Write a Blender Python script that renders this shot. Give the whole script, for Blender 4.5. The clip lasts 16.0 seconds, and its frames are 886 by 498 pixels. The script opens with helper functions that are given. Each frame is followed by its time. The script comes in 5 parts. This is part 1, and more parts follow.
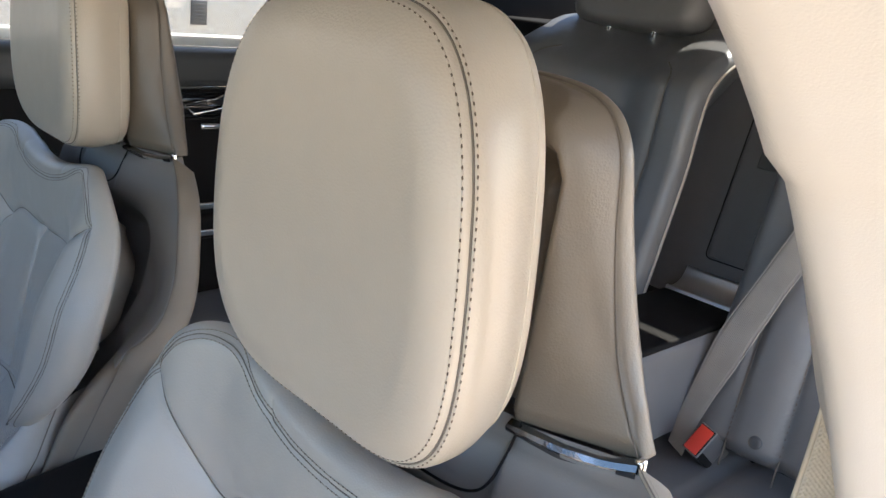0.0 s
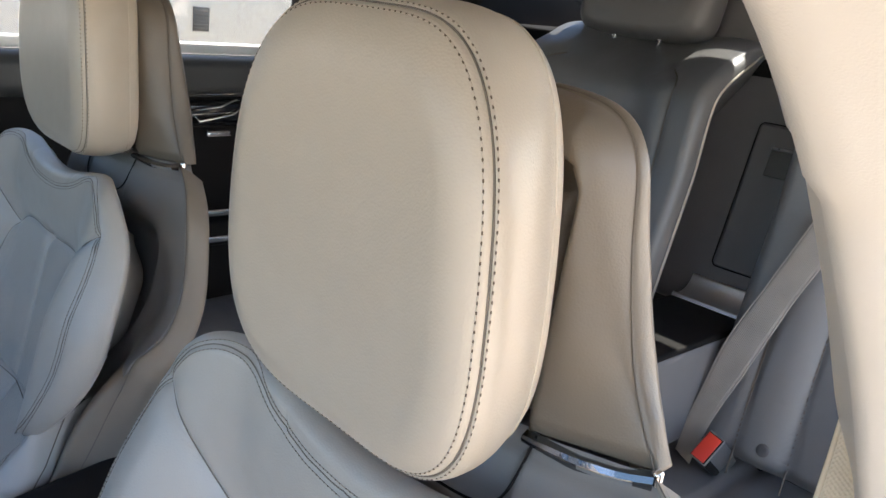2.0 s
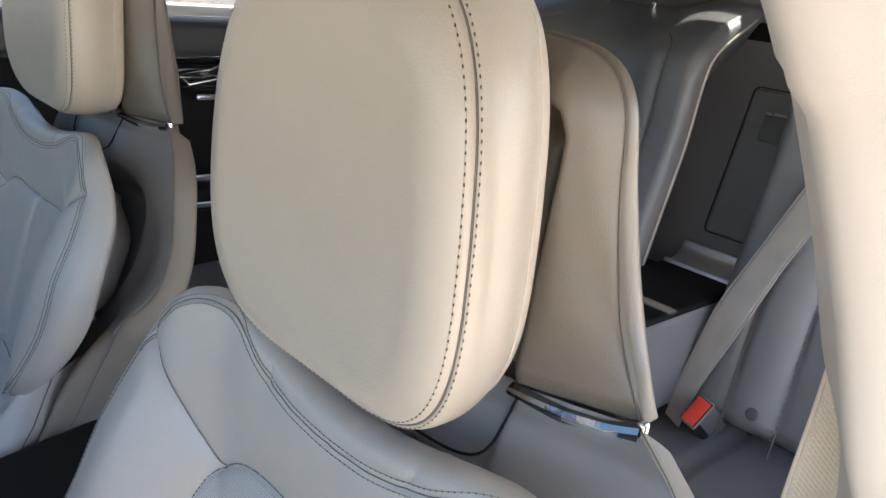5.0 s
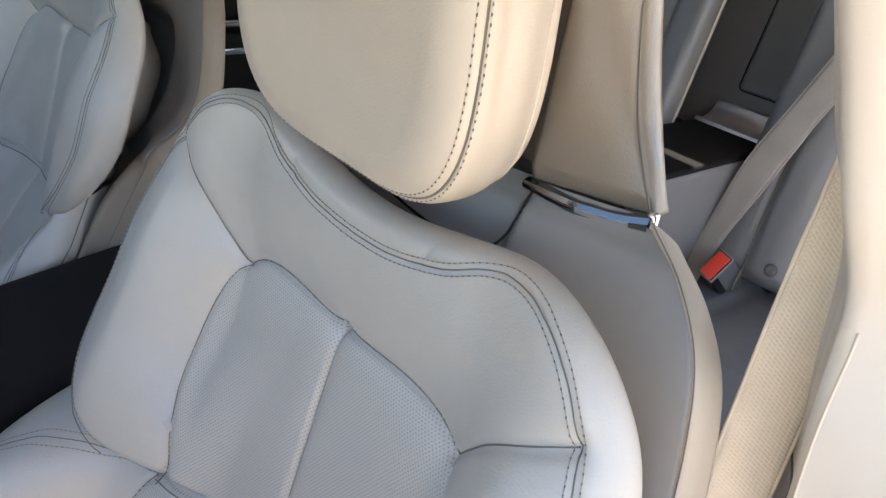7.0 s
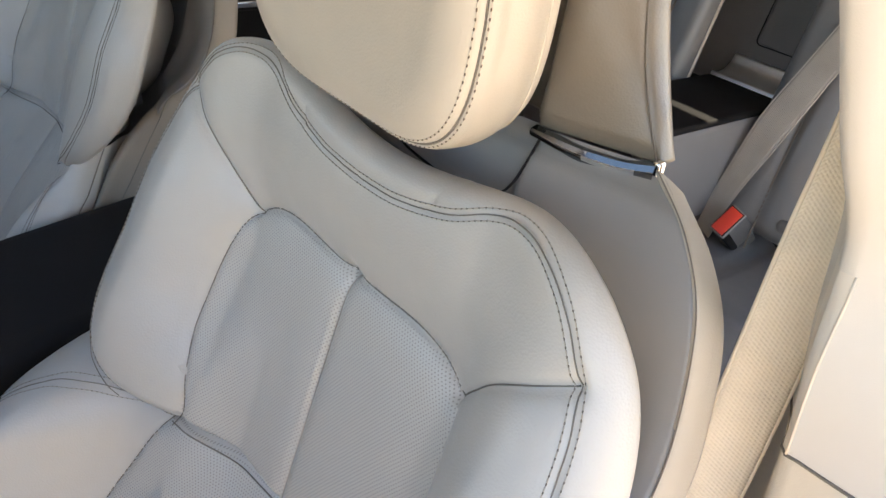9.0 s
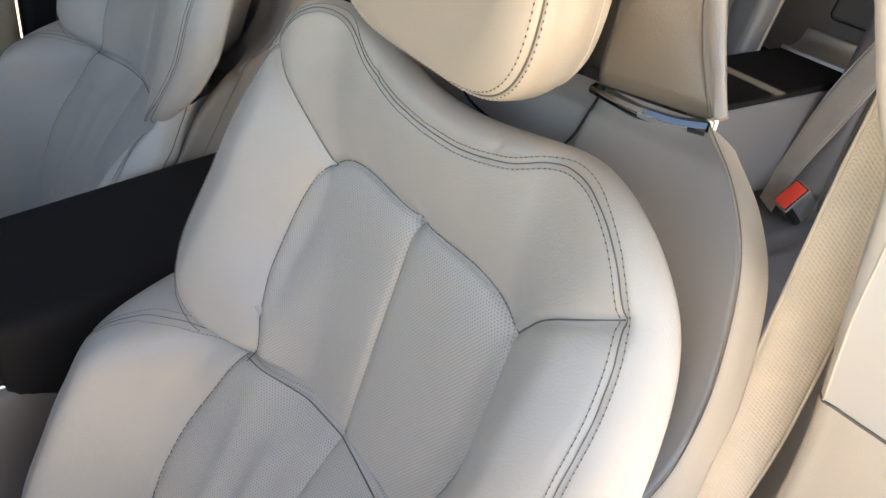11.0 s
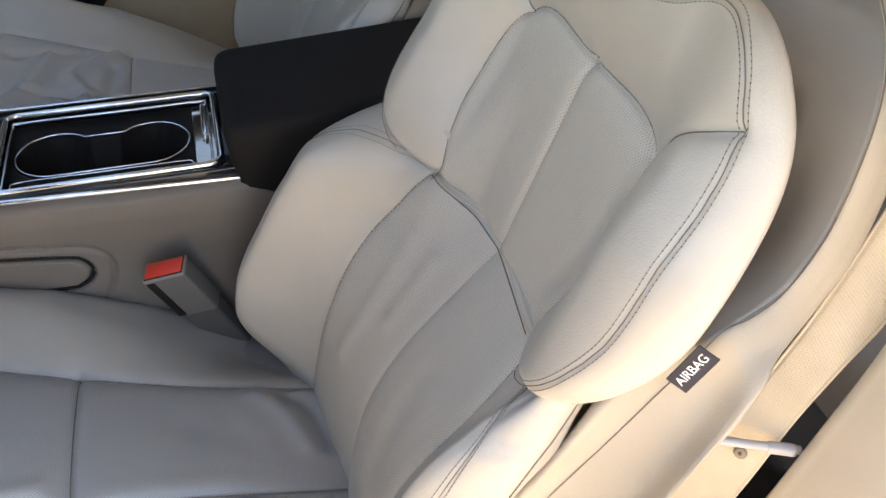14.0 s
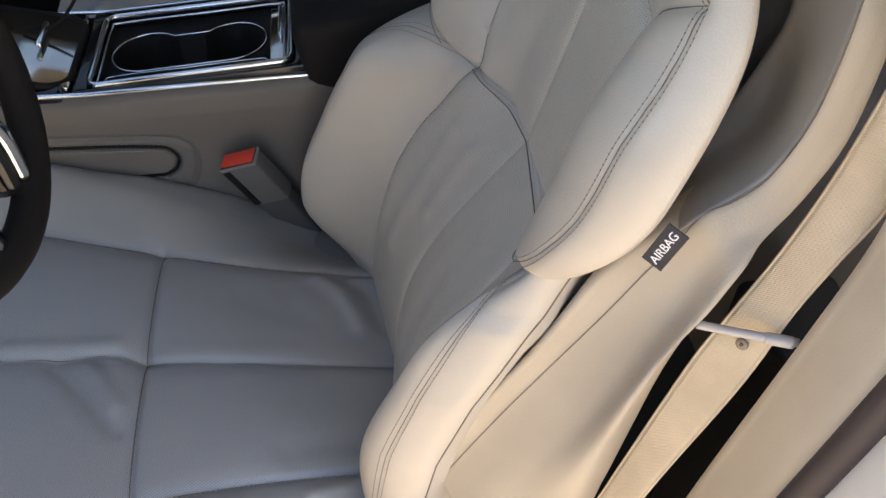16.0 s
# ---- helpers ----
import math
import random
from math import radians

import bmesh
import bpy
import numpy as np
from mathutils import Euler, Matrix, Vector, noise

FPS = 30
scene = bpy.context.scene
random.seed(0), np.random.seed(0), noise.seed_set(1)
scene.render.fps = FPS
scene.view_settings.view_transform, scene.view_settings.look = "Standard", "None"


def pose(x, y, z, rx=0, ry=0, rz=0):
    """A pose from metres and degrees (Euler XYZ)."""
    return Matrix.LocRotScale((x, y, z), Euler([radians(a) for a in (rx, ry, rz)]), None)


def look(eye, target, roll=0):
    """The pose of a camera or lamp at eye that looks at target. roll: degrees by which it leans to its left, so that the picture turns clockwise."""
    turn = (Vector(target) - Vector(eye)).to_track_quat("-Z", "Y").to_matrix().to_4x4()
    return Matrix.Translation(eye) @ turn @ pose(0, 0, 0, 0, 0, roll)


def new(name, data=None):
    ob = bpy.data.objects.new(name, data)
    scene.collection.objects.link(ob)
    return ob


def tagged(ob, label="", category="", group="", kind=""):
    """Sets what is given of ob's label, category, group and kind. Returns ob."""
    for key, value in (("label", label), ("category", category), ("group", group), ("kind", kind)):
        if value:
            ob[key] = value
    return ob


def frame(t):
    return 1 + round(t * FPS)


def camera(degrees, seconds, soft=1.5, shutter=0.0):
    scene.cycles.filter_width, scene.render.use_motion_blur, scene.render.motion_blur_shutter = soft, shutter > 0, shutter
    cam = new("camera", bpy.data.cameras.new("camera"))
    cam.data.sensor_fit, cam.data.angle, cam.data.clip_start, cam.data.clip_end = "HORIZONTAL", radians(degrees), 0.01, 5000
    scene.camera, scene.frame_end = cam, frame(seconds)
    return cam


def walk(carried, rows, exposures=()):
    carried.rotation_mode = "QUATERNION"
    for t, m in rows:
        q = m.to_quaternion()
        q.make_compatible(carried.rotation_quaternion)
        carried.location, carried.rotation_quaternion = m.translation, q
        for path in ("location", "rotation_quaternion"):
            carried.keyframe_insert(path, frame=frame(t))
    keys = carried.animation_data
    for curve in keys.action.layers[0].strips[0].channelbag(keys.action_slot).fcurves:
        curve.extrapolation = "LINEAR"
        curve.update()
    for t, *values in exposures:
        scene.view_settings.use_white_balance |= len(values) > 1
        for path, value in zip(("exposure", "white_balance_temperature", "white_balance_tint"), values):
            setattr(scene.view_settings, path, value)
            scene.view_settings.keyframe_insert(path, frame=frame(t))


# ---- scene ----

# Axes: x to the car's rear, y to its right side, z up; the driver seat stands on y = 0, the cabin floor on z = 0.
cam = camera(56.58, 16.0)
PATH = [
    (0.0, -0.0735, -0.3291, 1.1765, -41.827, -17.662, -6.067),
    (0.5, -0.0749, -0.3270, 1.1775, -41.751, -17.241, -5.928),
    (1, -0.0771, -0.3257, 1.1773, -41.631, -17.174, -5.903),
    (1.5, -0.0794, -0.3242, 1.1765, -41.620, -17.324, -5.946),
    (2, -0.0793, -0.3231, 1.1788, -41.751, -17.283, -6.008),
    (2.5, -0.0757, -0.3223, 1.1758, -42.008, -17.377, -6.120),
    (3, -0.0771, -0.3206, 1.1759, -42.116, -17.290, -6.028),
    (5.5, -0.0719, -0.3303, 1.1559, -41.774, -20.963, -6.675),
    (6, -0.0721, -0.3398, 1.1361, -41.109, -23.727, -7.119),
    (6.5, -0.0767, -0.3482, 1.1332, -40.290, -25.517, -7.087),
    (7, -0.0837, -0.3561, 1.1225, -39.359, -27.617, -7.269),
    (7.5, -0.0881, -0.3601, 1.1222, -38.699, -28.601, -7.094),
    (8, -0.0856, -0.3626, 1.1207, -38.622, -29.478, -7.019),
    (10.5, -0.0985, -0.3859, 1.1204, -35.486, -31.943, -6.636),
    (11, -0.1088, -0.3988, 1.1227, -33.530, -32.762, -6.415),
    (11.5, -0.1126, -0.4117, 1.1160, -31.876, -33.661, -6.585),
    (12, -0.1246, -0.4267, 1.1127, -29.774, -34.025, -7.074),
    (12.5, -0.1477, -0.4598, 1.0946, -25.052, -35.643, -7.307),
    (13, -0.1638, -0.4752, 1.1021, -21.558, -36.657, -6.800),
    (13.5, -0.1521, -0.4904, 1.1076, -18.702, -38.035, -5.924),
    (14, -0.1274, -0.5200, 1.1086, -16.085, -39.488, -5.960),
    (14.5, -0.1061, -0.5512, 1.1060, -13.622, -41.324, -5.728),
    (15, -0.0819, -0.5688, 1.1065, -11.505, -43.414, -4.224),
    (15.5, -0.0516, -0.5809, 1.1151, -9.299, -44.532, -2.522),
    (16, -0.0436, -0.5890, 1.1134, -7.709, -45.180, -1.350),
]
walk(cam, [(t, pose(x, y, z, 90 + p, r, w)) for t, x, y, z, w, p, r in PATH], [(0.0, 2.43, 6080, 13), (3.0, 2.47, 6080, 13), (5.5, 2.53, 6080, 13), (8.0, 2.67, 6780, 13), (11.0, 2.70, 7150, 13), (13.0, 2.68, 7600, 13), (14.0, 2.69, 7750, 13), (14.5, 2.28, 7600, 13), (16.0, 2.04, 7350, 13)])

# ---- light ----
world = bpy.data.worlds.new("sky")
scene.world = world
world.use_nodes = True
wn = world.node_tree
sky = wn.nodes.new("ShaderNodeTexSky")
sky.sky_type, sky.sun_disc = "NISHITA", False
SUN_EL, SUN_AZ = radians(54), radians(90)
sky.sun_elevation = SUN_EL
sky.sun_rotation = SUN_AZ
wn.nodes["Background"].inputs["Strength"].default_value = 0.15
wn.links.new(sky.outputs[0], wn.nodes["Background"].inputs["Color"])
sun = new("sun", bpy.data.lights.new("sun", "SUN"))
sun.data.energy, sun.data.angle, sun.data.color = 5.0, radians(0.6), (1.0, 0.91, 0.77)
# the sun stands behind the car
sun_dir = Vector((math.sin(SUN_AZ) * math.cos(SUN_EL), math.cos(SUN_AZ) * math.cos(SUN_EL), math.sin(SUN_EL)))
sun.matrix_world = look(sun_dir * 20, (0, 0, 0))


# ---- materials ----
def nodes_of(name):
    m = bpy.data.materials.new(name)
    m.use_nodes = True
    nt = m.node_tree
    return m, nt, nt.nodes["Principled BSDF"]


def add(nt, kind, **values):
    n = nt.nodes.new(kind)
    for k, v in values.items():
        n.inputs[k.replace("_", " ")].default_value = v
    return n


def math_node(nt, op, a, b=None):
    n = nt.nodes.new("ShaderNodeMath")
    n.operation = op
    for i, v in enumerate((a, b)):
        if v is None:
            continue
        if isinstance(v, (int, float)):
            n.inputs[i].default_value = v
        else:
            nt.links.new(v, n.inputs[i])
    return n.outputs[0]


def mix_rgb(nt, fac, a, b):
    n = nt.nodes.new("ShaderNodeMix")
    n.data_type = "RGBA"
    for sock, v in ((n.inputs[0], fac), (n.inputs[6], a), (n.inputs[7], b)):
        if isinstance(v, (int, float)):
            sock.default_value = v
        elif isinstance(v, tuple):
            sock.default_value = (*v, 1)
        else:
            nt.links.new(v, sock)
    return n.outputs[2]


def leather(name, colour, rough=0.39, grain=700.0, bump=0.34, perforated=False):
    """Grained, coated leather; the perforated kind has rows of small holes laid out in the panel's own metres."""
    m, nt, b = nodes_of(name)
    tc = nt.nodes.new("ShaderNodeTexCoord")
    big = add(nt, "ShaderNodeTexNoise", Scale=9.0, Detail=3.0)
    fine = add(nt, "ShaderNodeTexNoise", Scale=60.0, Detail=4.0)
    cells = add(nt, "ShaderNodeTexVoronoi", Scale=grain)
    soft = add(nt, "ShaderNodeTexNoise", Scale=28.0, Detail=2.0, Distortion=0.6)
    for n in (big, fine, cells, soft):
        nt.links.new(tc.outputs["Object"], n.inputs["Vector"])
    dark = tuple(c * 0.86 for c in colour)
    light = tuple(min(1, c * 1.07) for c in colour)
    col = mix_rgb(nt, big.outputs["Fac"], dark, light)
    col = mix_rgb(nt, math_node(nt, "MULTIPLY", fine.outputs["Fac"], 0.22), col, tuple(c * 0.8 for c in colour))
    height = math_node(nt, "ADD", math_node(nt, "MULTIPLY", cells.outputs["Distance"], 0.6), math_node(nt, "ADD", fine.outputs["Fac"], math_node(nt, "MULTIPLY", soft.outputs["Fac"], 3.0)))
    if perforated:
        uv = nt.nodes.new("ShaderNodeSeparateXYZ")
        nt.links.new(tc.outputs["UV"], uv.inputs[0])
        pitch = 0.0026
        v = math_node(nt, "DIVIDE", uv.outputs[1], pitch * 0.72)
        row = math_node(nt, "FLOOR", v)
        shift = math_node(nt, "MULTIPLY", math_node(nt, "MODULO", row, 2.0), 0.5)
        u = math_node(nt, "ADD", math_node(nt, "DIVIDE", uv.outputs[0], pitch), shift)
        fu = math_node(nt, "MULTIPLY", math_node(nt, "SUBTRACT", math_node(nt, "FRACT", u), 0.5), pitch)
        fv = math_node(nt, "MULTIPLY", math_node(nt, "SUBTRACT", math_node(nt, "FRACT", v), 0.5), pitch * 0.72)
        d = math_node(nt, "SQRT", math_node(nt, "ADD", math_node(nt, "MULTIPLY", fu, fu), math_node(nt, "MULTIPLY", fv, fv)))
        hole = math_node(nt, "LESS_THAN", d, 0.00047)
        col = mix_rgb(nt, math_node(nt, "MULTIPLY", hole, 0.6), col, tuple(c * 0.25 for c in colour))
        height = math_node(nt, "SUBTRACT", height, math_node(nt, "MULTIPLY", hole, 1.5))
    nt.links.new(col, b.inputs["Base Color"])
    rr = math_node(nt, "ADD", math_node(nt, "MULTIPLY", fine.outputs["Fac"], 0.18), rough - 0.09)
    nt.links.new(rr, b.inputs["Roughness"])
    b.inputs["Coat Weight"].default_value = 0.30
    b.inputs["Coat Roughness"].default_value = 0.28
    bp = add(nt, "ShaderNodeBump", Strength=bump, Distance=0.0006)
    nt.links.new(height, bp.inputs["Height"])
    nt.links.new(bp.outputs[0], b.inputs["Normal"])
    return m


def plastic(name, colour, rough=0.5, grain=1200.0, bump=0.15, vary=0.12):
    m, nt, b = nodes_of(name)
    tc = nt.nodes.new("ShaderNodeTexCoord")
    n1 = add(nt, "ShaderNodeTexNoise", Scale=14.0, Detail=4.0)
    n2 = add(nt, "ShaderNodeTexNoise", Scale=grain, Detail=2.0)
    for n in (n1, n2):
        nt.links.new(tc.outputs["Object"], n.inputs["Vector"])
    col = mix_rgb(nt, n1.outputs["Fac"], tuple(c * (1 - vary) for c in colour), tuple(min(1, c * (1 + vary)) for c in colour))
    nt.links.new(col, b.inputs["Base Color"])
    nt.links.new(math_node(nt, "ADD", math_node(nt, "MULTIPLY", n1.outputs["Fac"], 0.15), rough - 0.07), b.inputs["Roughness"])
    bp = add(nt, "ShaderNodeBump", Strength=bump, Distance=0.0005)
    nt.links.new(n2.outputs["Fac"], bp.inputs["Height"])
    nt.links.new(bp.outputs[0], b.inputs["Normal"])
    return m


def metal(name, colour=(0.86, 0.87, 0.88), rough=0.08):
    m, nt, b = nodes_of(name)
    tc = nt.nodes.new("ShaderNodeTexCoord")
    n1 = add(nt, "ShaderNodeTexNoise", Scale=120.0, Detail=3.0)
    nt.links.new(tc.outputs["Object"], n1.inputs["Vector"])
    b.inputs["Base Color"].default_value = (*colour, 1)
    b.inputs["Metallic"].default_value = 1
    nt.links.new(math_node(nt, "ADD", math_node(nt, "MULTIPLY", n1.outputs["Fac"], 0.08), rough), b.inputs["Roughness"])
    return m


def woven(name, colour, pitch=0.0024, along=0.0031, rib=0.5, row=0.0, knot=0.6, relief=0.5, tone=0.16):
    """Seat belt webbing or knitted trim: fine rows of thread in the piece's own metres."""
    m, nt, b = nodes_of(name)
    tc = nt.nodes.new("ShaderNodeTexCoord")
    uv = nt.nodes.new("ShaderNodeSeparateXYZ")
    nt.links.new(tc.outputs["UV"], uv.inputs[0])
    su = math_node(nt, "SINE", math_node(nt, "MULTIPLY", uv.outputs[0], 6.283 / pitch))
    sv = math_node(nt, "SINE", math_node(nt, "MULTIPLY", uv.outputs[1], 6.283 / along))
    w = math_node(nt, "ADD", math_node(nt, "MULTIPLY", su, rib), math_node(nt, "ADD", math_node(nt, "MULTIPLY", math_node(nt, "MULTIPLY", su, sv), knot), math_node(nt, "MULTIPLY", sv, row)))
    n1 = add(nt, "ShaderNodeTexNoise", Scale=25.0, Detail=5.0)
    nt.links.new(tc.outputs["Object"], n1.inputs["Vector"])
    f = math_node(nt, "ADD", math_node(nt, "MULTIPLY", w, tone), n1.outputs["Fac"])
    nt.links.new(mix_rgb(nt, f, tuple(c * 0.78 for c in colour), tuple(min(1, c * 1.12) for c in colour)), b.inputs["Base Color"])
    b.inputs["Roughness"].default_value = 0.7
    bp = add(nt, "ShaderNodeBump", Strength=relief, Distance=0.0006)
    nt.links.new(w, bp.inputs["Height"])
    nt.links.new(bp.outputs[0], b.inputs["Normal"])
    return m


LEATHER = leather("seat_leather", (0.475, 0.437, 0.38))
# Shaded copy of the seat leather for the driver's cushion bolsters.
SHADED_LEATHER = leather("shaded_side_leather", (0.30, 0.282, 0.258))
PERF = leather("perforated_leather", (0.53, 0.490, 0.425), rough=0.46, perforated=True)
# Shaded and lit copies of the perforated leather, one for each cushion.
SHADED_PERF = leather("shaded_cushion_leather", (0.33, 0.318, 0.302), rough=0.38, perforated=True)
LIT_PERF = leather("lit_cushion_leather", (0.52, 0.51, 0.485), rough=0.38, perforated=True)
# Seat leather again, made creamier for the light that falls on the headrest.
LIT_HEAD_LEATHER = leather("lit_headrest_leather", (0.53, 0.46, 0.365))
TAUPE_LEATHER = leather("taupe_leather", (0.190, 0.156, 0.117), rough=0.45)
# Seat leather darkened to carry the shade at the back of the cabin.
SHADED_REAR_LEATHER = leather("shaded_rear_leather", (0.170, 0.164, 0.160), rough=0.45)
SEAM = plastic("seam_thread", (0.15, 0.125, 0.10), rough=0.8)
FINE_SEAM = plastic("fine_seam", (0.18, 0.152, 0.122), rough=0.8)
STITCH = plastic("stitch_thread", (0.38, 0.335, 0.275), rough=0.7)
HEAD_STITCH = plastic("headrest_stitch", (0.54, 0.465, 0.375), rough=0.7)
HOLE = plastic("needle_hole", (0.13, 0.095, 0.068), rough=0.9)
SOFT_HOLE = plastic("soft_needle_hole", (0.145, 0.122, 0.098), rough=0.9)
SPLIT_SEAM = plastic("split_seam", (0.36, 0.315, 0.26), rough=0.8)
PALE_SEAM = plastic("pale_seam", (0.55, 0.49, 0.40), rough=0.7)
CONSOLE = plastic("console_skin", (0.135, 0.118, 0.102), rough=0.5, grain=800, bump=0.3)
SHELL = plastic("shell_trim", (0.195, 0.184, 0.180), rough=0.42, grain=900, bump=0.2)
BACK_SHELL = plastic("back_shell_trim", (0.225, 0.209, 0.194), rough=0.45, grain=900, bump=0.2)
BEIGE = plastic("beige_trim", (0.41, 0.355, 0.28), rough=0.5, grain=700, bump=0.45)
# Beige trim again, darkened for the shade on the console side.
SHADED_TRIM = plastic("shaded_trim", (0.25, 0.205, 0.155), rough=0.5, grain=700, bump=0.4)
PILLAR = plastic("pillar_cloth", (0.50, 0.475, 0.435), rough=0.85, grain=1500, bump=0.28, vary=0.04)
PILLAR_EDGE = plastic("pillar_edge", (0.55, 0.51, 0.45), rough=0.6, grain=900, bump=0.1)
PILLAR_FOOT = plastic("pillar_foot", (0.54, 0.485, 0.40), rough=0.5, grain=700, bump=0.3)
DOOR_BEIGE = plastic("door_beige", (0.42, 0.36, 0.25), rough=0.5, grain=700, bump=0.3)
WEB = woven("belt_webbing", (0.68, 0.58, 0.44), pitch=0.0036, along=0.0026, rib=0.25, knot=0.7, relief=0.5, tone=0.10)
REAR_WEB = woven("rear_belt_webbing", (0.42, 0.38, 0.33))
BLACK = plastic("black_vinyl", (0.013, 0.011, 0.010), rough=0.72, grain=500, bump=0.4)
BLACK.node_tree.nodes["Principled BSDF"].inputs["Specular IOR Level"].default_value = 0.17
DOOR_PAD = plastic("door_pad_vinyl", (0.055, 0.055, 0.053), rough=0.42, grain=500, bump=0.4)
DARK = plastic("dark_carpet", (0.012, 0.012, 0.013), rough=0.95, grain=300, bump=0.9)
GLOSS = plastic("piano_black", (0.012, 0.011, 0.012), rough=0.12, bump=0.02)
CHROME = metal("chrome")
SATIN = metal("satin_metal", (0.72, 0.72, 0.73), 0.25)
DARK_METAL = metal("dark_chrome", (0.62, 0.59, 0.54), 0.06)
# Chrome darkened to stand for the dark cabin it mirrors.
DARKENED_CHROME = metal("darkened_chrome", (0.20, 0.20, 0.205), 0.05)
RED = plastic("red_button", (0.75, 0.055, 0.03), rough=0.4)
GREY = plastic("buckle_grey", (0.13, 0.122, 0.115), rough=0.5, bump=0.3)
DARK_GREY = plastic("sleeve_grey", (0.085, 0.080, 0.077), rough=0.55, bump=0.3)
BUCKLE_RIM = plastic("buckle_rim", (0.24, 0.225, 0.205), rough=0.45, bump=0.2)
PALE_GREY = plastic("pale_grey_bar", (0.52, 0.50, 0.49), rough=0.35)
WHITE = plastic("white_paint", (0.80, 0.80, 0.79), rough=0.15, bump=0.02)
LABEL = plastic("label_ink", (0.85, 0.86, 0.88), rough=0.6, bump=0.05)
TAG = plastic("tag_cloth", (0.03, 0.03, 0.04), rough=0.8)
# Unseen; darker than pale cloth so that less light bounces down.
HEADLINER = plastic("headliner", (0.30, 0.28, 0.25), rough=0.9, grain=400, bump=0.5)
SEAL = plastic("rubber_seal", (0.05, 0.04, 0.045), rough=0.6)
ASPHALT = plastic("concrete_paving", (0.50, 0.41, 0.30), rough=0.9, grain=60, bump=0.8, vary=0.35)


# ---- mesh helpers ----
def mesh_object(name, verts, faces, mat, parent=None, label="", uvs=None, smooth=True):
    me = bpy.data.meshes.new(name)
    me.from_pydata([tuple(map(float, v)) for v in verts], [], [tuple(int(i) for i in f) for f in faces])
    me.materials.append(mat)
    if uvs is not None:
        layer = me.uv_layers.new(name="metres")
        idx = np.empty(len(me.loops), int)
        me.loops.foreach_get("vertex_index", idx)
        layer.data.foreach_set("uv", np.asarray(uvs, float)[idx].ravel())
    me.polygons.foreach_set("use_smooth", [smooth] * len(me.polygons))
    me.update()
    ob = new(name, me)
    if parent is not None:
        ob.parent = parent
        ob.matrix_parent_inverse = parent.matrix_world.inverted()
    if label:
        ob["label"] = label
    return ob


def part(name, bm, material, parent=None, label="", smooth=True):
    bmesh.ops.recalc_face_normals(bm, faces=bm.faces)
    bm.verts.index_update()
    vs = [v.co.copy() for v in bm.verts]
    fs = [[v.index for v in f.verts] for f in bm.faces]
    bm.free()
    return mesh_object(name, vs, fs, material, parent, label, smooth=smooth)


def thing(name, base, label, category, group=""):
    e = new(name)
    e.empty_display_size = 0.1
    e.location = base
    bpy.context.view_layer.update()
    return tagged(e, label, category, group)


def spline(points, n, closed=False):
    """n points along a smooth curve through the given ones, evenly spaced."""
    p = np.array(points, float)
    k = len(p)
    seg = []
    last = k if closed else k - 1
    for i in range(last):
        p0 = p[(i - 1) % k] if closed or i > 0 else 2 * p[0] - p[1]
        p1, p2 = p[i], p[(i + 1) % k]
        p3 = p[(i + 2) % k] if closed or i + 2 < k else 2 * p[-1] - p[-2]
        t = np.linspace(0, 1, 24, endpoint=False)[:, None]
        seg.append(0.5 * (2 * p1 + (p2 - p0) * t + (2 * p0 - 5 * p1 + 4 * p2 - p3) * t ** 2 + (3 * p1 - p0 - 3 * p2 + p3) * t ** 3))
    c = np.concatenate(seg + [p[:1] if closed else p[-1:]])
    s = np.concatenate([[0], np.cumsum(np.linalg.norm(np.diff(c, axis=0), axis=1))])
    at = np.linspace(0, s[-1], n, endpoint=not closed)
    return np.stack([np.interp(at, s, c[:, j]) for j in range(p.shape[1])], 1)


def mirrored(points):
    """Half of an outline with a >= 0, from top to bottom, closed by its mirror image."""
    half = [tuple(q) for q in points]
    return half + [(-a, b) for a, b in reversed(half) if a > 1e-6]


def both_sides(points):
    return [np.array(points, float), np.array(points, float) * [-1, 1]]


def distance(a, b, line):
    """Distance of the places (a, b) from a dense polyline."""
    d = np.full(np.shape(a), 1e9)
    for q in line:
        d = np.minimum(d, (a - q[0]) ** 2 + (b - q[1]) ** 2)
    return np.sqrt(d)


def smooth_step(x, lo, hi):
    t = np.clip((x - lo) / (hi - lo), 0, 1)
    return t * t * (3 - 2 * t)


def grooved(a, b, lines):
    total = np.zeros(np.shape(a))
    for line, depth, width in lines:
        d = distance(a, b, line)
        total = total + depth * (0.55 * np.exp(-(d / width) ** 2) + 0.45 * np.exp(-(d / (width * 3.2)) ** 2))
    return total


class Frame:
    """A local frame: a across, b up along the piece, d towards its front."""

    def __init__(self, origin, up, front):
        self.o, self.u, self.n = np.array(origin, float), np.array(up, float), np.array(front, float)
        self.u /= np.linalg.norm(self.u)
        self.n /= np.linalg.norm(self.n)

    def __call__(self, a, b, d):
        a, b, d = np.broadcast_arrays(np.asarray(a, float), np.asarray(b, float), np.asarray(d, float))
        return self.o + a[..., None] * np.array([0, 1.0, 0]) + b[..., None] * self.u + d[..., None] * self.n


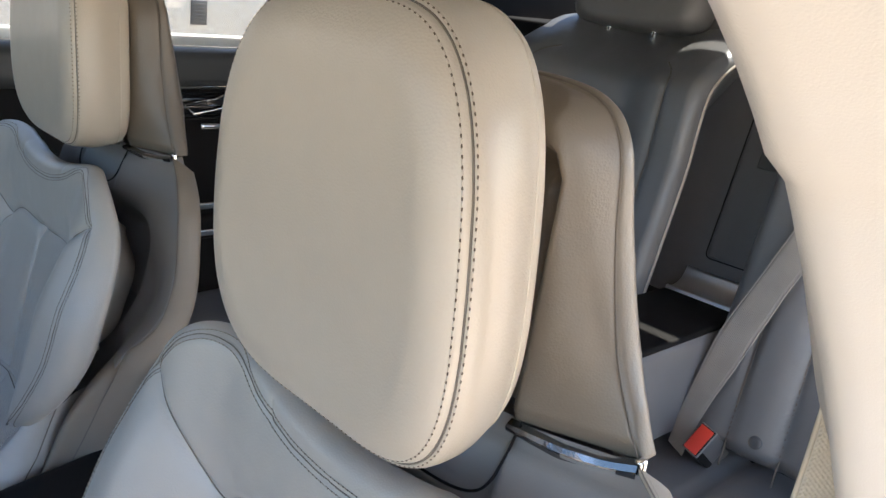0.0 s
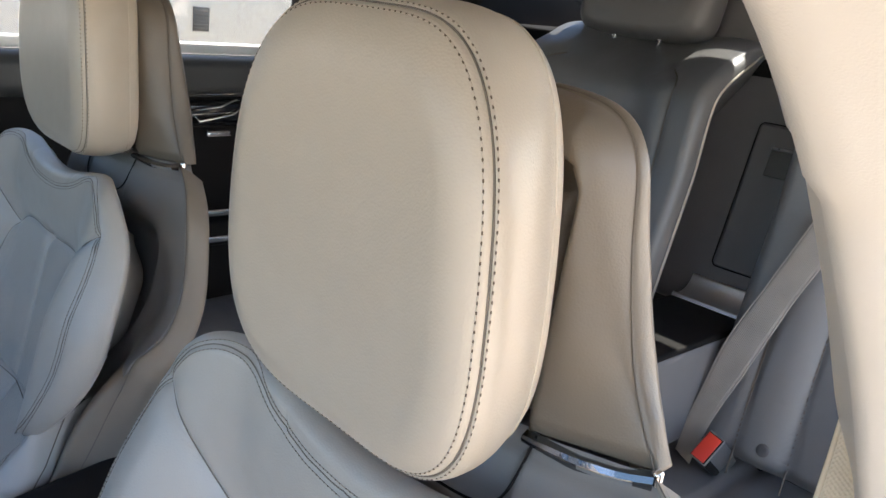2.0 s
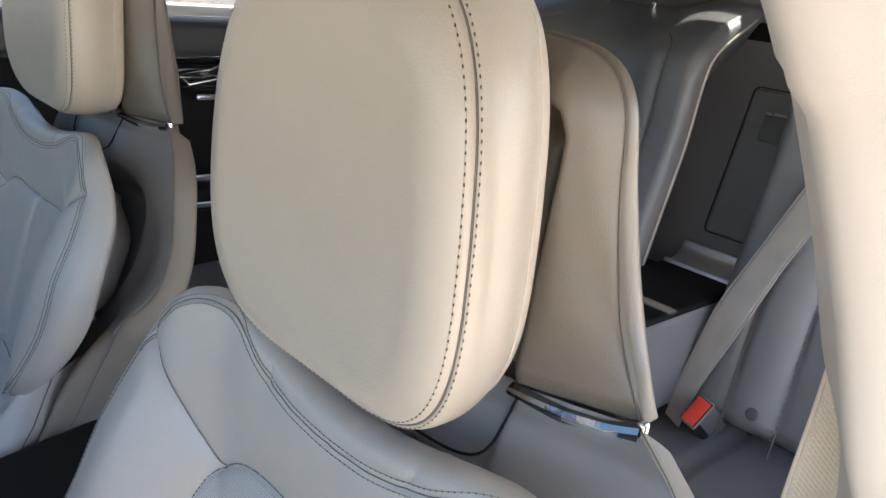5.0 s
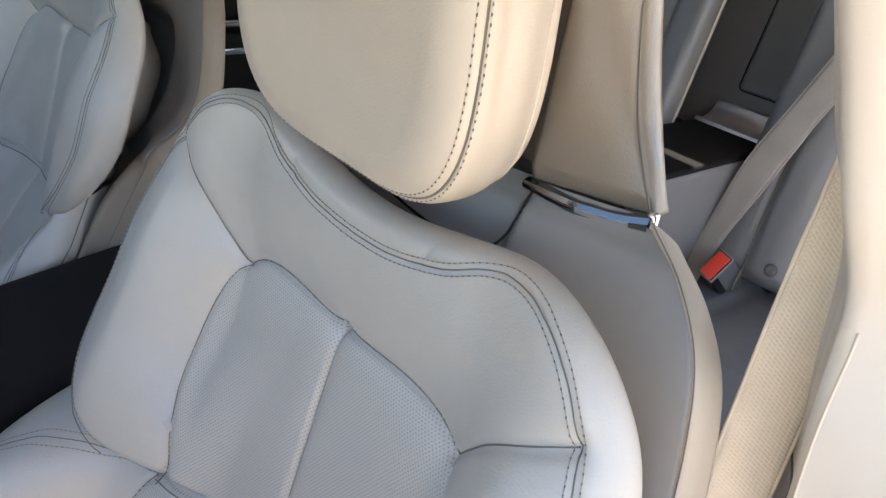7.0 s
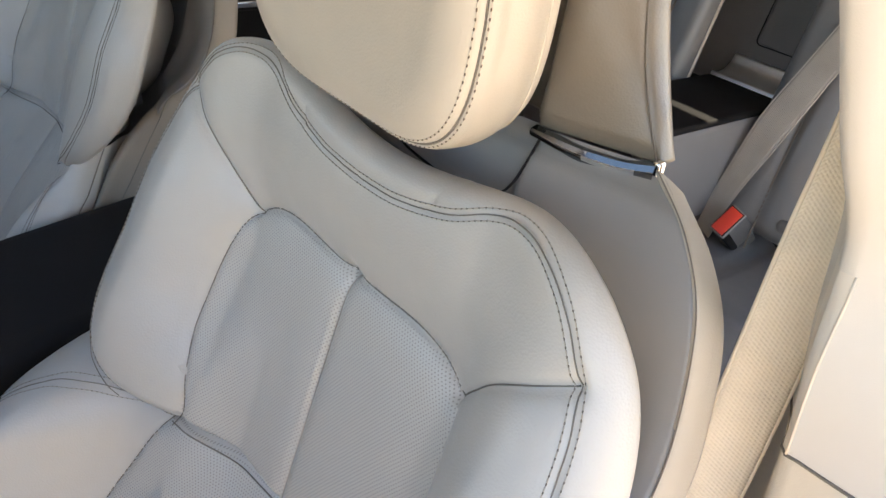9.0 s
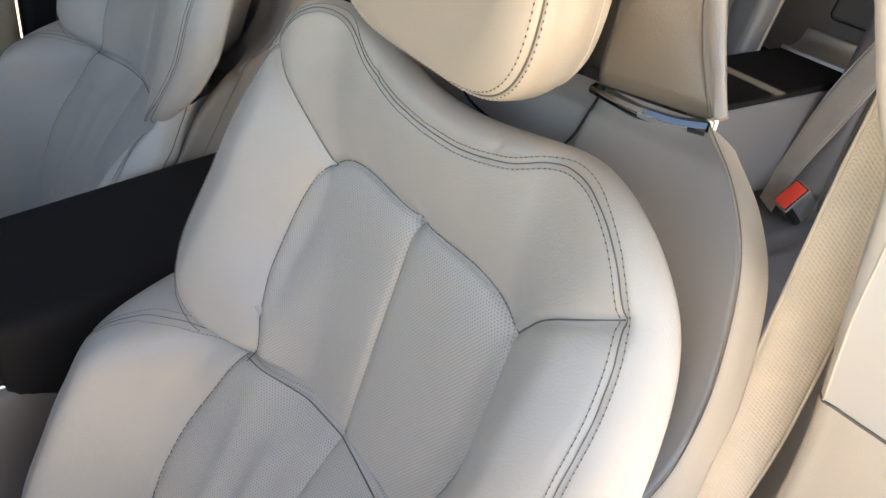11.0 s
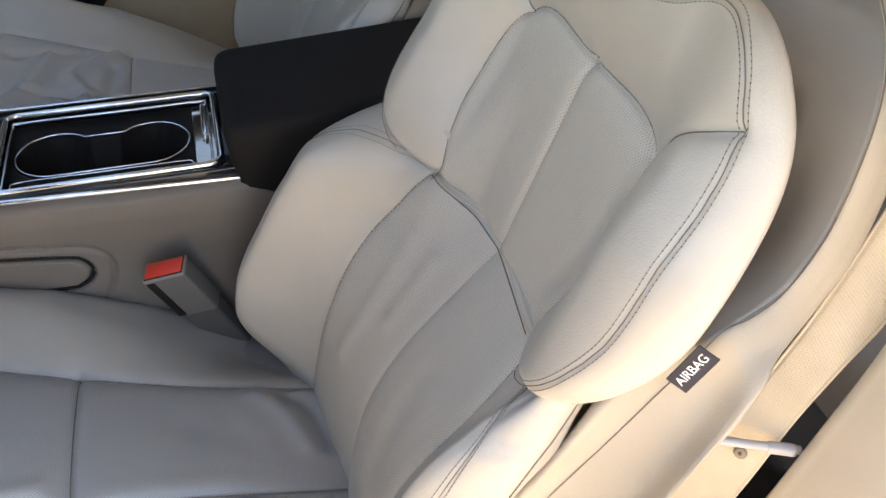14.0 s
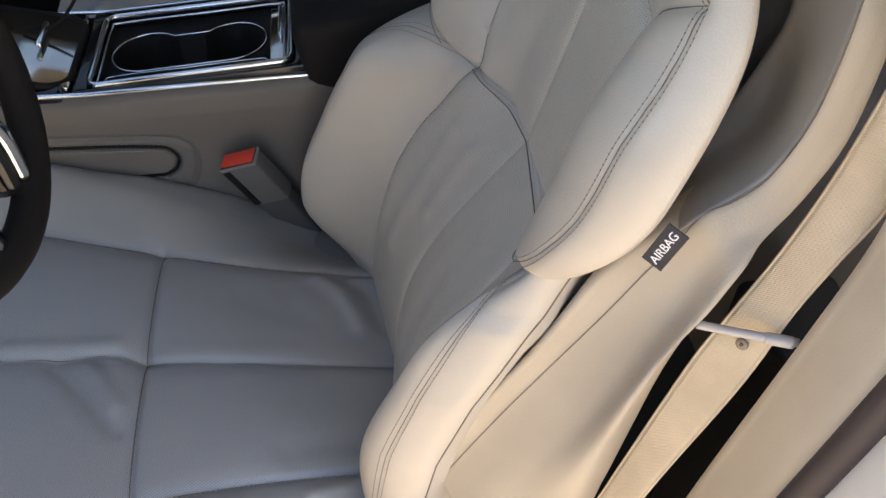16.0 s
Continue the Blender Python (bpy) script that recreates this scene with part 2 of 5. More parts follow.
def pillow(fr, outline, centre, front, r0, drop, back, lines=(), nang=300, nrad=76, ease=2.0):
    """A stuffed, closed cushion: its front follows front(a, b), rolls off towards the outline and closes behind."""
    o = spline(outline, nang, True)
    c = np.array(centre, float)
    rs = np.linspace(0, 1, nrad)[1:]
    rs = np.concatenate([rs[rs < r0], r0 + (1 - r0) * np.sin(np.linspace(0, math.pi / 2, 16))])
    ab = [c[None]] + [c + r * (o - c) for r in rs]
    q = [np.zeros(1)] + [np.full(nang, max(0.0, (r - r0) / (1 - r0))) for r in rs]
    ab, q = np.concatenate(ab), np.concatenate(q)
    a, b = ab[:, 0], ab[:, 1]
    d = front(a, b) - grooved(a, b, lines) - drop * (1 - np.sqrt(np.clip(1 - q ** ease, 0, 1)))
    edge = d[-nang:]
    rings = [(0.988, 0.005), (0.955, 0.010), (0.88, 0.015), (0.7, 0.022), (0.55, 0.022)]
    extra_ab, extra_d = [], []
    for r, dd in rings:
        extra_ab.append(c + r * (o - c))
        extra_d.append(edge - dd - (max(0.0, back - 0.022) if r < 0.6 else 0))
    ab = np.concatenate([ab] + extra_ab + [c[None]])
    d = np.concatenate([d] + extra_d + [[float(np.mean(edge)) - back]])
    faces = []
    for j in range(nang):
        faces.append((0, 1 + j, 1 + (j + 1) % nang))
    count = len(rs) + len(rings)
    for i in range(count - 1):
        s0, s1 = 1 + i * nang, 1 + (i + 1) * nang
        for j in range(nang):
            k = (j + 1) % nang
            faces.append((s0 + j, s1 + j, s1 + k, s0 + k))
    last, end = 1 + (count - 1) * nang, 1 + count * nang
    for j in range(nang):
        faces.append((last + (j + 1) % nang, last + j, end))
    return fr(ab[:, 0], ab[:, 1], d), faces, ab, 1 + len(rs) * nang


def ring_skin(rings):
    """A closed skin over rings of equal length, from the middle of the first to the middle of the last."""
    n, m = len(rings[0]), len(rings)
    v = np.vstack([rings[0].mean(0)[None]] + list(rings) + [rings[-1].mean(0)[None]])
    faces = [(0, 1 + j, 1 + (j + 1) % n) for j in range(n)]
    for i in range(m - 1):
        s0, s1 = 1 + i * n, 1 + (i + 1) * n
        faces += [(s0 + j, s1 + j, s1 + (j + 1) % n, s0 + (j + 1) % n) for j in range(n)]
    last = 1 + (m - 1) * n
    faces += [(last + (j + 1) % n, last + j, m * n + 1) for j in range(n)]
    return v, faces


def split_parts(verts, faces, uvs, key, specs, parent):
    """Cut one surface into parts by key(u, v of the face's middle): {key: (name, material, label)}."""
    mid = np.array([uvs[list(f)].mean(0) for f in faces])
    keys = key(mid[:, 0], mid[:, 1], np.arange(len(faces)))
    made = {}
    for k, (name, mat, label) in specs.items():
        chosen = [faces[i] for i in np.nonzero(keys == k)[0]]
        if not chosen:
            continue
        used = sorted({i for f in chosen for i in f})
        new_index = {i: n for n, i in enumerate(used)}
        made[k] = mesh_object(name, verts[used], [[new_index[i] for i in f] for f in chosen], mat, parent, label, uvs[used])
    return made


def tube(points, radius, sides=8, closed=False, flat=1.0):
    """A round cord along points: verts and faces."""
    p = np.array(points, float)
    n = len(p)
    t = np.roll(p, -1, 0) - np.roll(p, 1, 0) if closed else np.gradient(p, axis=0)
    t /= np.linalg.norm(t, axis=1)[:, None] + 1e-12
    up = np.array([0, 0, 1.0]) if abs(t[:, 2]).mean() < 0.8 else np.array([1.0, 0, 0])
    vs, fs = [], []
    for i in range(n):
        s = np.cross(t[i], up)
        s /= np.linalg.norm(s) + 1e-12
        w = np.cross(s, t[i])
        for j in range(sides):
            g = 2 * math.pi * j / sides
            vs.append(p[i] + radius * (math.cos(g) * s + flat * math.sin(g) * w))
    for i in range(n if closed else n - 1):
        for j in range(sides):
            k, m = (j + 1) % sides, (i + 1) % n
            fs.append((i * sides + j, i * sides + k, m * sides + k, m * sides + j))
    if not closed:
        fs.append(tuple(range(sides))[::-1])
        fs.append(tuple((n - 1) * sides + j for j in range(sides)))
    return vs, fs


def cord(name, points, radius, mat, parent=None, label="", sides=8, closed=False, flat=1.0):
    vs, fs = tube(points, radius, sides, closed, flat)
    return mesh_object(name, vs, fs, mat, parent, label)


def stitches(name, rows, mat, parent, length=0.0026, gap=0.0015, radius=0.00042, hole=None):
    """Rows of thread: each stitch is a small rounded bead on the leather, with a dark needle hole at its end."""
    vs, fs, hv, hf = [], [], [], []
    for row in rows:
        p = np.array(row, float)
        s = np.concatenate([[0], np.cumsum(np.linalg.norm(np.diff(p, axis=0), axis=1))])
        at = 0.0
        while at + length + gap < s[-1]:
            for a0, ln, rad, V, F in ((at, length, radius, vs, fs), (at + length, gap, radius * 0.95, hv, hf)):
                q = np.stack([np.interp(a0 + ln * f, s, p[:, j]) for f in (0, 0.25, 0.75, 1) for j in range(3)]).reshape(4, 3)
                v, f = tube(q, rad, 5)
                for r in (0, 3):
                    for j in range(5):
                        v[r * 5 + j] = q[r] + (v[r * 5 + j] - q[r]) * 0.4
                F += [tuple(i + len(V) for i in face) for face in f]
                V += v
            at += length + gap
    ob = mesh_object(name, vs, fs, mat, parent)
    ob["kind"] = "stuff"
    ob = mesh_object("stitch_hole", hv, hf, hole or SOFT_HOLE, parent)
    ob["kind"] = "stuff"
    return ob


def offset_line(line, off):
    """The line in (a, b) moved sideways."""
    p = np.array(line, float)
    t = np.gradient(p, axis=0)
    t /= np.linalg.norm(t, axis=1)[:, None] + 1e-12
    return p + off * np.stack([-t[:, 1], t[:, 0]], 1)


def grid(rows):
    """Verts and quads of a lattice given as rows of points."""
    g = np.array(rows, float)
    n, m = g.shape[:2]
    fs = [(i * m + j, i * m + j + 1, (i + 1) * m + j + 1, (i + 1) * m + j) for i in range(n - 1) for j in range(m - 1)]
    return g.reshape(-1, g.shape[2]), fs


def rounded_box(size, at, radius, segments=3, turn=None):
    bm = bmesh.new()
    bmesh.ops.create_cube(bm, size=1.0)
    bmesh.ops.scale(bm, vec=size, verts=bm.verts)
    bmesh.ops.bevel(bm, geom=list(bm.edges), offset=radius, segments=segments, profile=0.6, affect="EDGES")
    if turn is not None:
        bmesh.ops.transform(bm, matrix=turn, verts=bm.verts)
    bmesh.ops.translate(bm, vec=at, verts=bm.verts)
    return bm


def loft(curves, n_along, n_across):
    """A smooth skin over curves that lie side by side."""
    c = [spline(k, n_along) for k in curves]
    rows = []
    for i in range(n_along):
        rows.append(spline([k[i] for k in c], n_across))
    return rows


# ---- front seat ----
BACK = Frame((0.122, 0, 0.651), (0.254, 0, 0.967), (-0.967, 0, 0.254))
UP_OUT = mirrored([(0, 0.276), (0.05, 0.280), (0.111, 0.295), (0.143, 0.300), (0.17, 0.295), (0.196, 0.281), (0.212, 0.264), (0.2245, 0.24),
                   (0.235, 0.205), (0.244, 0.165), (0.2475, 0.14), (0.247, 0.11), (0.232, 0.058), (0.207, 0.020), (0.183, 0.002), (0.160, -0.007),
                   (0.137, -0.006), (0.120, -0.002), (0.10, -0.004), (0.06, -0.005), (0, -0.004)])
def eased(points, n=240, passes=60):
    p = spline(points, n, True)
    for _ in range(passes):
        p = 0.25 * np.roll(p, 1, 0) + 0.5 * p + 0.25 * np.roll(p, -1, 0)
    return p


UP_OUT = eased(UP_OUT)
INS_SIDE = [(0, 0.189), (0.03, 0.1905), (0.07, 0.192), (0.098, 0.187), (0.117, 0.175), (0.1255, 0.16), (0.131, 0.128), (0.129, 0.08), (0.1185, 0.043), (0.109, 0.016), (0.1075, 0.003), (0.112, -0.010)]
CROSS = [(0.118, 0.174), (0.135, 0.192), (0.157, 0.213), (0.199, 0.241)]
UP_STITCH = [(0, 0.2555), (0.04, 0.2585), (0.081, 0.269), (0.11, 0.283), (0.13, 0.288), (0.153, 0.285), (0.175, 0.273), (0.190, 0.257), (0.200, 0.241), (0.2085, 0.222),
             (0.2155, 0.190), (0.2185, 0.155), (0.2200, 0.125), (0.2165, 0.085), (0.2005, 0.041), (0.181, 0.015), (0.160, 0.001), (0.149, -0.003)]
UP_R0, UP_DROP = 0.92, 0.018
SPLIT = [(0, 0.189), (0, 0.0)]
NECK_CUT = [(0.066, 0.2645), (0.072, 0.285)]


def up_front(a, b):
    w = np.abs(a)
    d = 0.052 * smooth_step(w, 0.105 - 0.03 * (1 - smooth_step(b, -0.01, 0.10)), 0.185) * (1 - 0.45 * smooth_step(b, 0.13, 0.26)) - 7.0 * np.clip(w - 0.187, 0, 1) ** 2
    d = d + 0.018 * smooth_step(b, 0.18, 0.25) * (1 - smooth_step(w, 0.10, 0.19))
    inside = smooth_step(w, -0.02, 0.07) * (1 - smooth_step(w, 0.08, 0.128)) * smooth_step(b, 0.0, 0.04) * (1 - smooth_step(b, 0.155, 0.19))
    d = d + 0.020 * smooth_step(a, 0.05, 0.105) * (1 - smooth_step(b, 0.02, 0.15))
    return d + 0.003 * inside


def in_insert(a, b):
    lim = np.interp(b, [-0.010, 0.003, 0.016, 0.043, 0.08, 0.128, 0.16, 0.175, 0.187, 0.192], [0.112, 0.1075, 0.109, 0.1185, 0.129, 0.131, 0.1255, 0.117, 0.098, 0.0])
    return (np.abs(a) < lim) & (b < 0.1915) & (b > -0.01)


def surface_line(fr, line, front, lines, lift):
    a, b = np.array(line)[:, 0], np.array(line)[:, 1]
    return fr(a, b, front(a, b) - grooved(a, b, lines) + lift)


# lower backrest: the surface's x over (y, z)
LOW_Z = [0.24, 0.32, 0.38, 0.46, 0.53, 0.598, 0.645, 0.675]
LOW_C = [0.002, -0.003, -0.001, 0.011, 0.04, 0.086, 0.122, 0.145]
LOW_I = [-0.018, -0.021, -0.018, -0.008, 0.014, 0.060, 0.100, 0.135]
LOW_B = [-0.020, -0.040, -0.050, -0.048, -0.022, 0.012, 0.062, 0.115]


def low_x(y, z):
    w = np.abs(y)
    def curve(v):
        s = spline(list(zip(LOW_Z, v)), 200)
        return np.interp(z, s[:, 0], s[:, 1])
    c, i, k = curve(LOW_C), curve(LOW_I), curve(LOW_B)
    x = c + (i - c) * np.clip(w / 0.14, 0, 1) ** 2
    x = x + (k - i) * smooth_step(w, 0.132, 0.198)
    x = x - 0.048 * smooth_step(y, 0.14, 0.2) * smooth_step(z, 0.30, 0.42) * (1 - smooth_step(z, 0.62, 0.69))
    x = x - 0.018 * smooth_step(y, 0.04, 0.10) * smooth_step(z, 0.585, 0.655)
    q = np.clip((w - 0.196) / np.where(y > 0, 0.063, 0.052), 0, 1)
    return x + 0.075 * (1 - np.sqrt(1 - q ** 2 * 0.9999)) - 0.004 * np.sin(math.pi * np.clip(w / 0.13, 0, 1)) * (w < 0.13)


# outer edge of the bolster on the door side
EDGE_Z = [0.25, 0.33, 0.40, 0.475, 0.549, 0.587, 0.624, 0.639, 0.668, 0.69]
EDGE_X = [-0.004, -0.006, -0.001, 0.013, 0.041, 0.0625, 0.082, 0.094, 0.108, 0.118]
EDGE_Y = [0.230, 0.229, 0.228, 0.225, 0.220, 0.215, 0.210, 0.205, 0.200, 0.198]


def low_narrow(y, z):
    return (0.247 - np.interp(z, EDGE_Z, EDGE_Y)) * smooth_step(-y, 0.15, 0.247)


def low_bend(y, z):
    return (np.interp(z, EDGE_Z, EDGE_X) - low_x(np.full(np.shape(z), -0.247), z)) * smooth_step(-y, 0.200, 0.247)


LOW_SEAM = [(0.110, 0.667), (0.125, 0.637), (0.136, 0.597), (0.138, 0.57), (0.136, 0.535), (0.134, 0.48), (0.137, 0.417), (0.142, 0.26)]
LOW_STITCH = [np.array([(0.115, 0.6535), (0.1285, 0.654), (0.155, 0.6545), (0.176, 0.6575), (0.196, 0.656), (0.2085, 0.650), (0.222, 0.639), (0.236, 0.62)]),
              np.array([(-0.130, 0.651), (-0.150, 0.6515), (-0.182, 0.650), (-0.204, 0.644), (-0.219, 0.632), (-0.2255, 0.605), (-0.228, 0.553), (-0.229, 0.505), (-0.230, 0.45), (-0.230, 0.36), (-0.228, 0.27)])]
LOW_SPLIT = [(0, 0.665), (0, 0.25)]


def cushion_z(x, y):
    w = np.abs(y)
    base = 0.333 - 0.148 * x
    ys = np.interp(x, [-0.52, -0.43, -0.29, -0.16, -0.018, 0.05], [0.215, 0.20, 0.172, 0.152, 0.141, 0.14])
    hb = np.interp(x, [-0.52, -0.4, -0.3, -0.2, -0.1, 0.0], [0.05, 0.055, 0.050, 0.024, -0.012, -0.030])
    hb = hb - 0.013 * smooth_step(y, 0.0, 0.05) * smooth_step(x, -0.45, -0.33)
    k = w - ys
    z = base + hb * smooth_step(k, -0.01, 0.075)
    q = np.clip((w - 0.262) / 0.035, 0, 1)
    z = z - 0.05 * (1 - np.sqrt(1 - q ** 2 * 0.9999))
    z = z + 0.006 * np.sin(math.pi * np.clip(w / ys, 0, 1)) * (w < ys)
    return z - 0.03 * smooth_step(-x, 0.47, 0.53)


def front_seat(label, group, panel_mat, bolster_mat, door_side, head_x, lift=0.0, wrinkles=()):
    seat = thing("front_seat", (-0.15, 0, 0.02), label, "car seat", group)
    # upper backrest
    lines = []
    for l in both_sides(INS_SIDE) + both_sides(CROSS):
        lines.append((spline(l, 90), 0.0065, 0.0030))
    lines.append((spline(SPLIT, 90), 0.0055, 0.0030))
    for l in both_sides(UP_STITCH):
        lines.append((spline(l, 200), 0.0014, 0.0014))
    for l in both_sides(NECK_CUT):
        lines.append((spline(l, 16), 0.0018, 0.0016))
    v, f, uv, front_end = pillow(BACK, UP_OUT, (0, 0.125), up_front, UP_R0, UP_DROP, 0.075, lines, 420, 110)

    def key(a, b, i):
        k = np.where(in_insert(a, b), np.where(a < 0, 1, 2), 0)
        first_back = front_end
        tops = np.array([max(face) < first_back for face in f])
        return np.where(tops[i], k, 0)
    split_parts(v, f, uv, key, {0: ("upper_backrest", LEATHER, "smooth light grey-beige leather upper backrest with wings"),
                                1: ("back_insert", PERF, "perforated leather back panel"), 2: ("back_insert", PERF, "perforated leather back panel")}, seat)
    for l in both_sides(INS_SIDE) + both_sides(CROSS):
        cord("seam", surface_line(BACK, spline(l, 90), up_front, lines, 0.0006), 0.00050, SEAM, seat, sides=6)
    cord("seam", surface_line(BACK, spline(SPLIT, 90), up_front, lines, 0.0001), 0.0006, SPLIT_SEAM, seat, sides=6)
    for l in both_sides(UP_STITCH):
        s = spline(l, 220)
        cord("seam", surface_line(BACK, s, up_front, lines, 0.0004), 0.00042, FINE_SEAM, seat, sides=5)
    out = spline(UP_OUT, 600, True)
    cen = np.array((0, 0.125))
    ang = np.unwrap(np.arctan2(out[:, 1] - cen[1], out[:, 0] - cen[0]))
    rad = np.linalg.norm(out - cen, axis=1)
    order = np.argsort(ang)

    def roll(line):
        p = np.array(line) - cen
        t = np.arctan2(p[:, 1], p[:, 0])
        lo = ang[order][0]
        t = lo + np.mod(t - lo, 2 * math.pi)
        r = np.linalg.norm(p, axis=1) / np.interp(t, ang[order], rad[order])
        q = np.clip((r - UP_R0) / (1 - UP_R0), 0, 1)
        return UP_DROP * (1 - np.sqrt(1 - q ** 2 * 0.999))
    rows = []
    for l in both_sides(UP_STITCH):
        s = spline(l, 220)
        for off in (-0.0033, 0.0033):
            k = offset_line(s, off)
            rows.append(BACK(k[:, 0], k[:, 1], up_front(k[:, 0], k[:, 1]) - grooved(k[:, 0], k[:, 1], lines) - roll(k) + 0.0003))
    stitches("stitching", rows, STITCH, seat)

    w = np.linspace(-0.109, 0.109, 60)
    d_low = (0.122 - 0.254 * 0.0030 - low_x(w, np.full(60, 0.648))) / 0.967
    cord("waist_seam", BACK(w, np.full(60, -0.0030), np.maximum(d_low, up_front(w, np.zeros(60)) - 0.013) + 0.0003), 0.0006, FINE_SEAM, seat, sides=6)

    # lower backrest
    lines = [(spline(l, 80), 0.006, 0.0030) for l in both_sides(LOW_SEAM)] + [(spline(LOW_SPLIT, 80), 0.0035, 0.0028)]
    lines += [(spline(l, 120), 0.002, 0.0016) for l in LOW_STITCH]
    ys = np.concatenate([np.linspace(-0.247, -0.20, 14)[:-1], np.linspace(-0.20, 0.20, 231), np.linspace(0.20, 0.258, 16)[1:]])
    zs = np.linspace(0.692, 0.245, 210)
    Y, Z = np.meshgrid(ys, zs)
    fold = sum(h * np.exp(-(distance(Y, Z, spline(l, 40)) / w) ** 2) for l, h, w in (
        ([(0.085, 0.60), (0.070, 0.53), (0.075, 0.46)], 0.003, 0.012), ([(0.045, 0.60), (0.035, 0.54)], 0.003, 0.010),
        ([(-0.06, 0.55), (-0.075, 0.45)], -0.003, 0.02)))
    X = low_x(Y, Z) + grooved(Y, Z, lines) - fold + 0.045 * smooth_step(Z, 0.650, 0.666) * (1 - smooth_step(np.abs(Y), 0.104, 0.122))

    X = X + low_bend(Y, Z)
    Y = Y + low_narrow(Y, Z)
    rows3 = [[(X[i, j], Y[i, j], zs[i]) for j in range(len(ys))] for i in range(len(zs))]
    for i, r in enumerate(rows3):
        x0, y0, x1 = r[0][0], r[0][1], r[-1][0]
        lip = 0.006 * math.exp(-((zs[i] - 0.625) / 0.02) ** 2)
        rows3[i] = [(x0 + 0.09, y0 + 0.05, zs[i]), (x0 + 0.030, y0 + 0.022, zs[i]), (x0 + 0.010 + lip, y0 + 0.004, zs[i]), (x0 + 0.003, y0 + 0.0025, zs[i])] + r + [(max(x1 + 0.02, 0.09), 0.258, zs[i]), (0.16, 0.245, zs[i])]
    v, f = grid(rows3)
    uv = v[:, 1:3].copy()

    def low_key(a, b, i):
        lim = np.interp(b, [0.26, 0.417, 0.48, 0.535, 0.57, 0.597, 0.637, 0.667], [0.142, 0.137, 0.134, 0.136, 0.138, 0.136, 0.125, 0.110])
        return np.where(np.abs(a) < lim, np.where(a < 0, 1, 2), np.where(a < 0, 0, 3))
    split_parts(v, f, uv, low_key, {0: ("lower_bolster", LEATHER, "padded smooth leather side bolster"), 3: ("lower_bolster", LEATHER, "padded smooth leather side bolster"),
                                    1: ("lumbar_panel", PERF, "creased perforated leather lumbar panel"), 2: ("lumbar_panel", PERF, "creased perforated leather lumbar panel")}, seat)

    def low_line(line, lift):
        s = np.array(line)
        return np.stack([low_x(s[:, 0], s[:, 1]) + low_bend(s[:, 0], s[:, 1]) + grooved(s[:, 0], s[:, 1], lines) - lift, s[:, 0] + low_narrow(s[:, 0], s[:, 1]), s[:, 1]], 1)
    for l in both_sides(LOW_SEAM):
        cord("seam", low_line(spline(l, 80), 0.0006), 0.00055, SEAM, seat, sides=6)
    cord("seam", low_line(spline(LOW_SPLIT, 80), 0.0001), 0.0006, SPLIT_SEAM, seat, sides=6)
    cord("edge_seam", [(r[3][0] - 0.0005, r[3][1] - 0.0012, r[3][2]) for r in rows3], 0.0007, FINE_SEAM, seat, sides=6)
    rows = []
    for l in LOW_STITCH:
        for off in (-0.0033, 0.0033):
            rows.append(low_line(offset_line(spline(l, 120), off), 0.0004))
        cord("seam", low_line(spline(l, 120), 0.0008), 0.00042, FINE_SEAM, seat, sides=5)
    stitches("stitching", rows, STITCH, seat)

    # seat cushion
    bol = [(0.215, -0.52), (0.20, -0.43), (0.172, -0.29), (0.152, -0.16), (0.141, -0.018), (0.14, 0.04)]
    mid = [(0, -0.52), (0.005, -0.40), (0.004, -0.365), (0.009, -0.332), (0.010, -0.308), (0.002, -0.285), (0, -0.27), (0.001, -0.22), (-0.001, -0.156), (-0.007, -0.03), (-0.009, 0.02)]
    lat = [(-0.172, -0.276), (0, -0.278), (0.172, -0.276)]
    lines = [(spline(l, 110), 0.008, 0.004) for l in both_sides(bol)] + [(spline(mid, 120), 0.0065, 0.0045), (spline(lat, 70), 0.0065, 0.0040)]
    xs = np.linspace(-0.55, 0.05, 250)
    ys = np.concatenate([np.linspace(-0.297, -0.26, 12)[:-1], np.linspace(-0.26, 0.26, 240), np.linspace(0.26, 0.297, 12)[1:]])
    Y, X = np.meshgrid(ys, xs)
    fold = sum(h * np.exp(-(distance(Y, X, spline(l, 40)) / w) ** 2) for l, h, w in (
        ([(0.128, -0.088), (0.095, -0.058), (0.05, -0.038)], 0.006, 0.012), ([(0.13, -0.05), (0.10, -0.025), (0.05, -0.012)], -0.007, 0.013), ([(0.10, -0.125), (0.06, -0.105)], -0.002, 0.016),
        ([(-0.006, -0.37), (-0.045, -0.333), (-0.09, -0.297)], -0.005, 0.011), ([(-0.006, -0.338), (-0.03, -0.318), (-0.06, -0.30)], 0.004, 0.010), ([(0.016, -0.42), (0.018, -0.36), (0.022, -0.31)], 0.004, 0.010), ([(0.012, -0.25), (0.012, -0.12)], 0.002, 0.012),
        ([(-0.10, -0.03), (-0.12, -0.12)], -0.004, 0.02), ([(0.07, -0.13), (0.09, -0.17)], -0.003, 0.02), ([(-0.165, -0.1), (-0.15, -0.03)], 0.004, 0.008), *wrinkles))
    Zc = cushion_z(X, Y) - grooved(Y, X, lines) + fold + lift
    rows3 = [[(xs[i], ys[j], Zc[i, j]) for j in range(len(ys))] for i in range(len(xs))]
    rows3 = [[(r[0][0], -0.297, r[0][2] - 0.05), *r, (r[0][0], 0.297, r[-1][2] - 0.05)] for r in rows3]
    first = [(-0.565, p[1], p[2] - 0.09) for p in rows3[0]]
    v, f = grid([first] + rows3)
    uv = v[:, [1, 0]].copy()

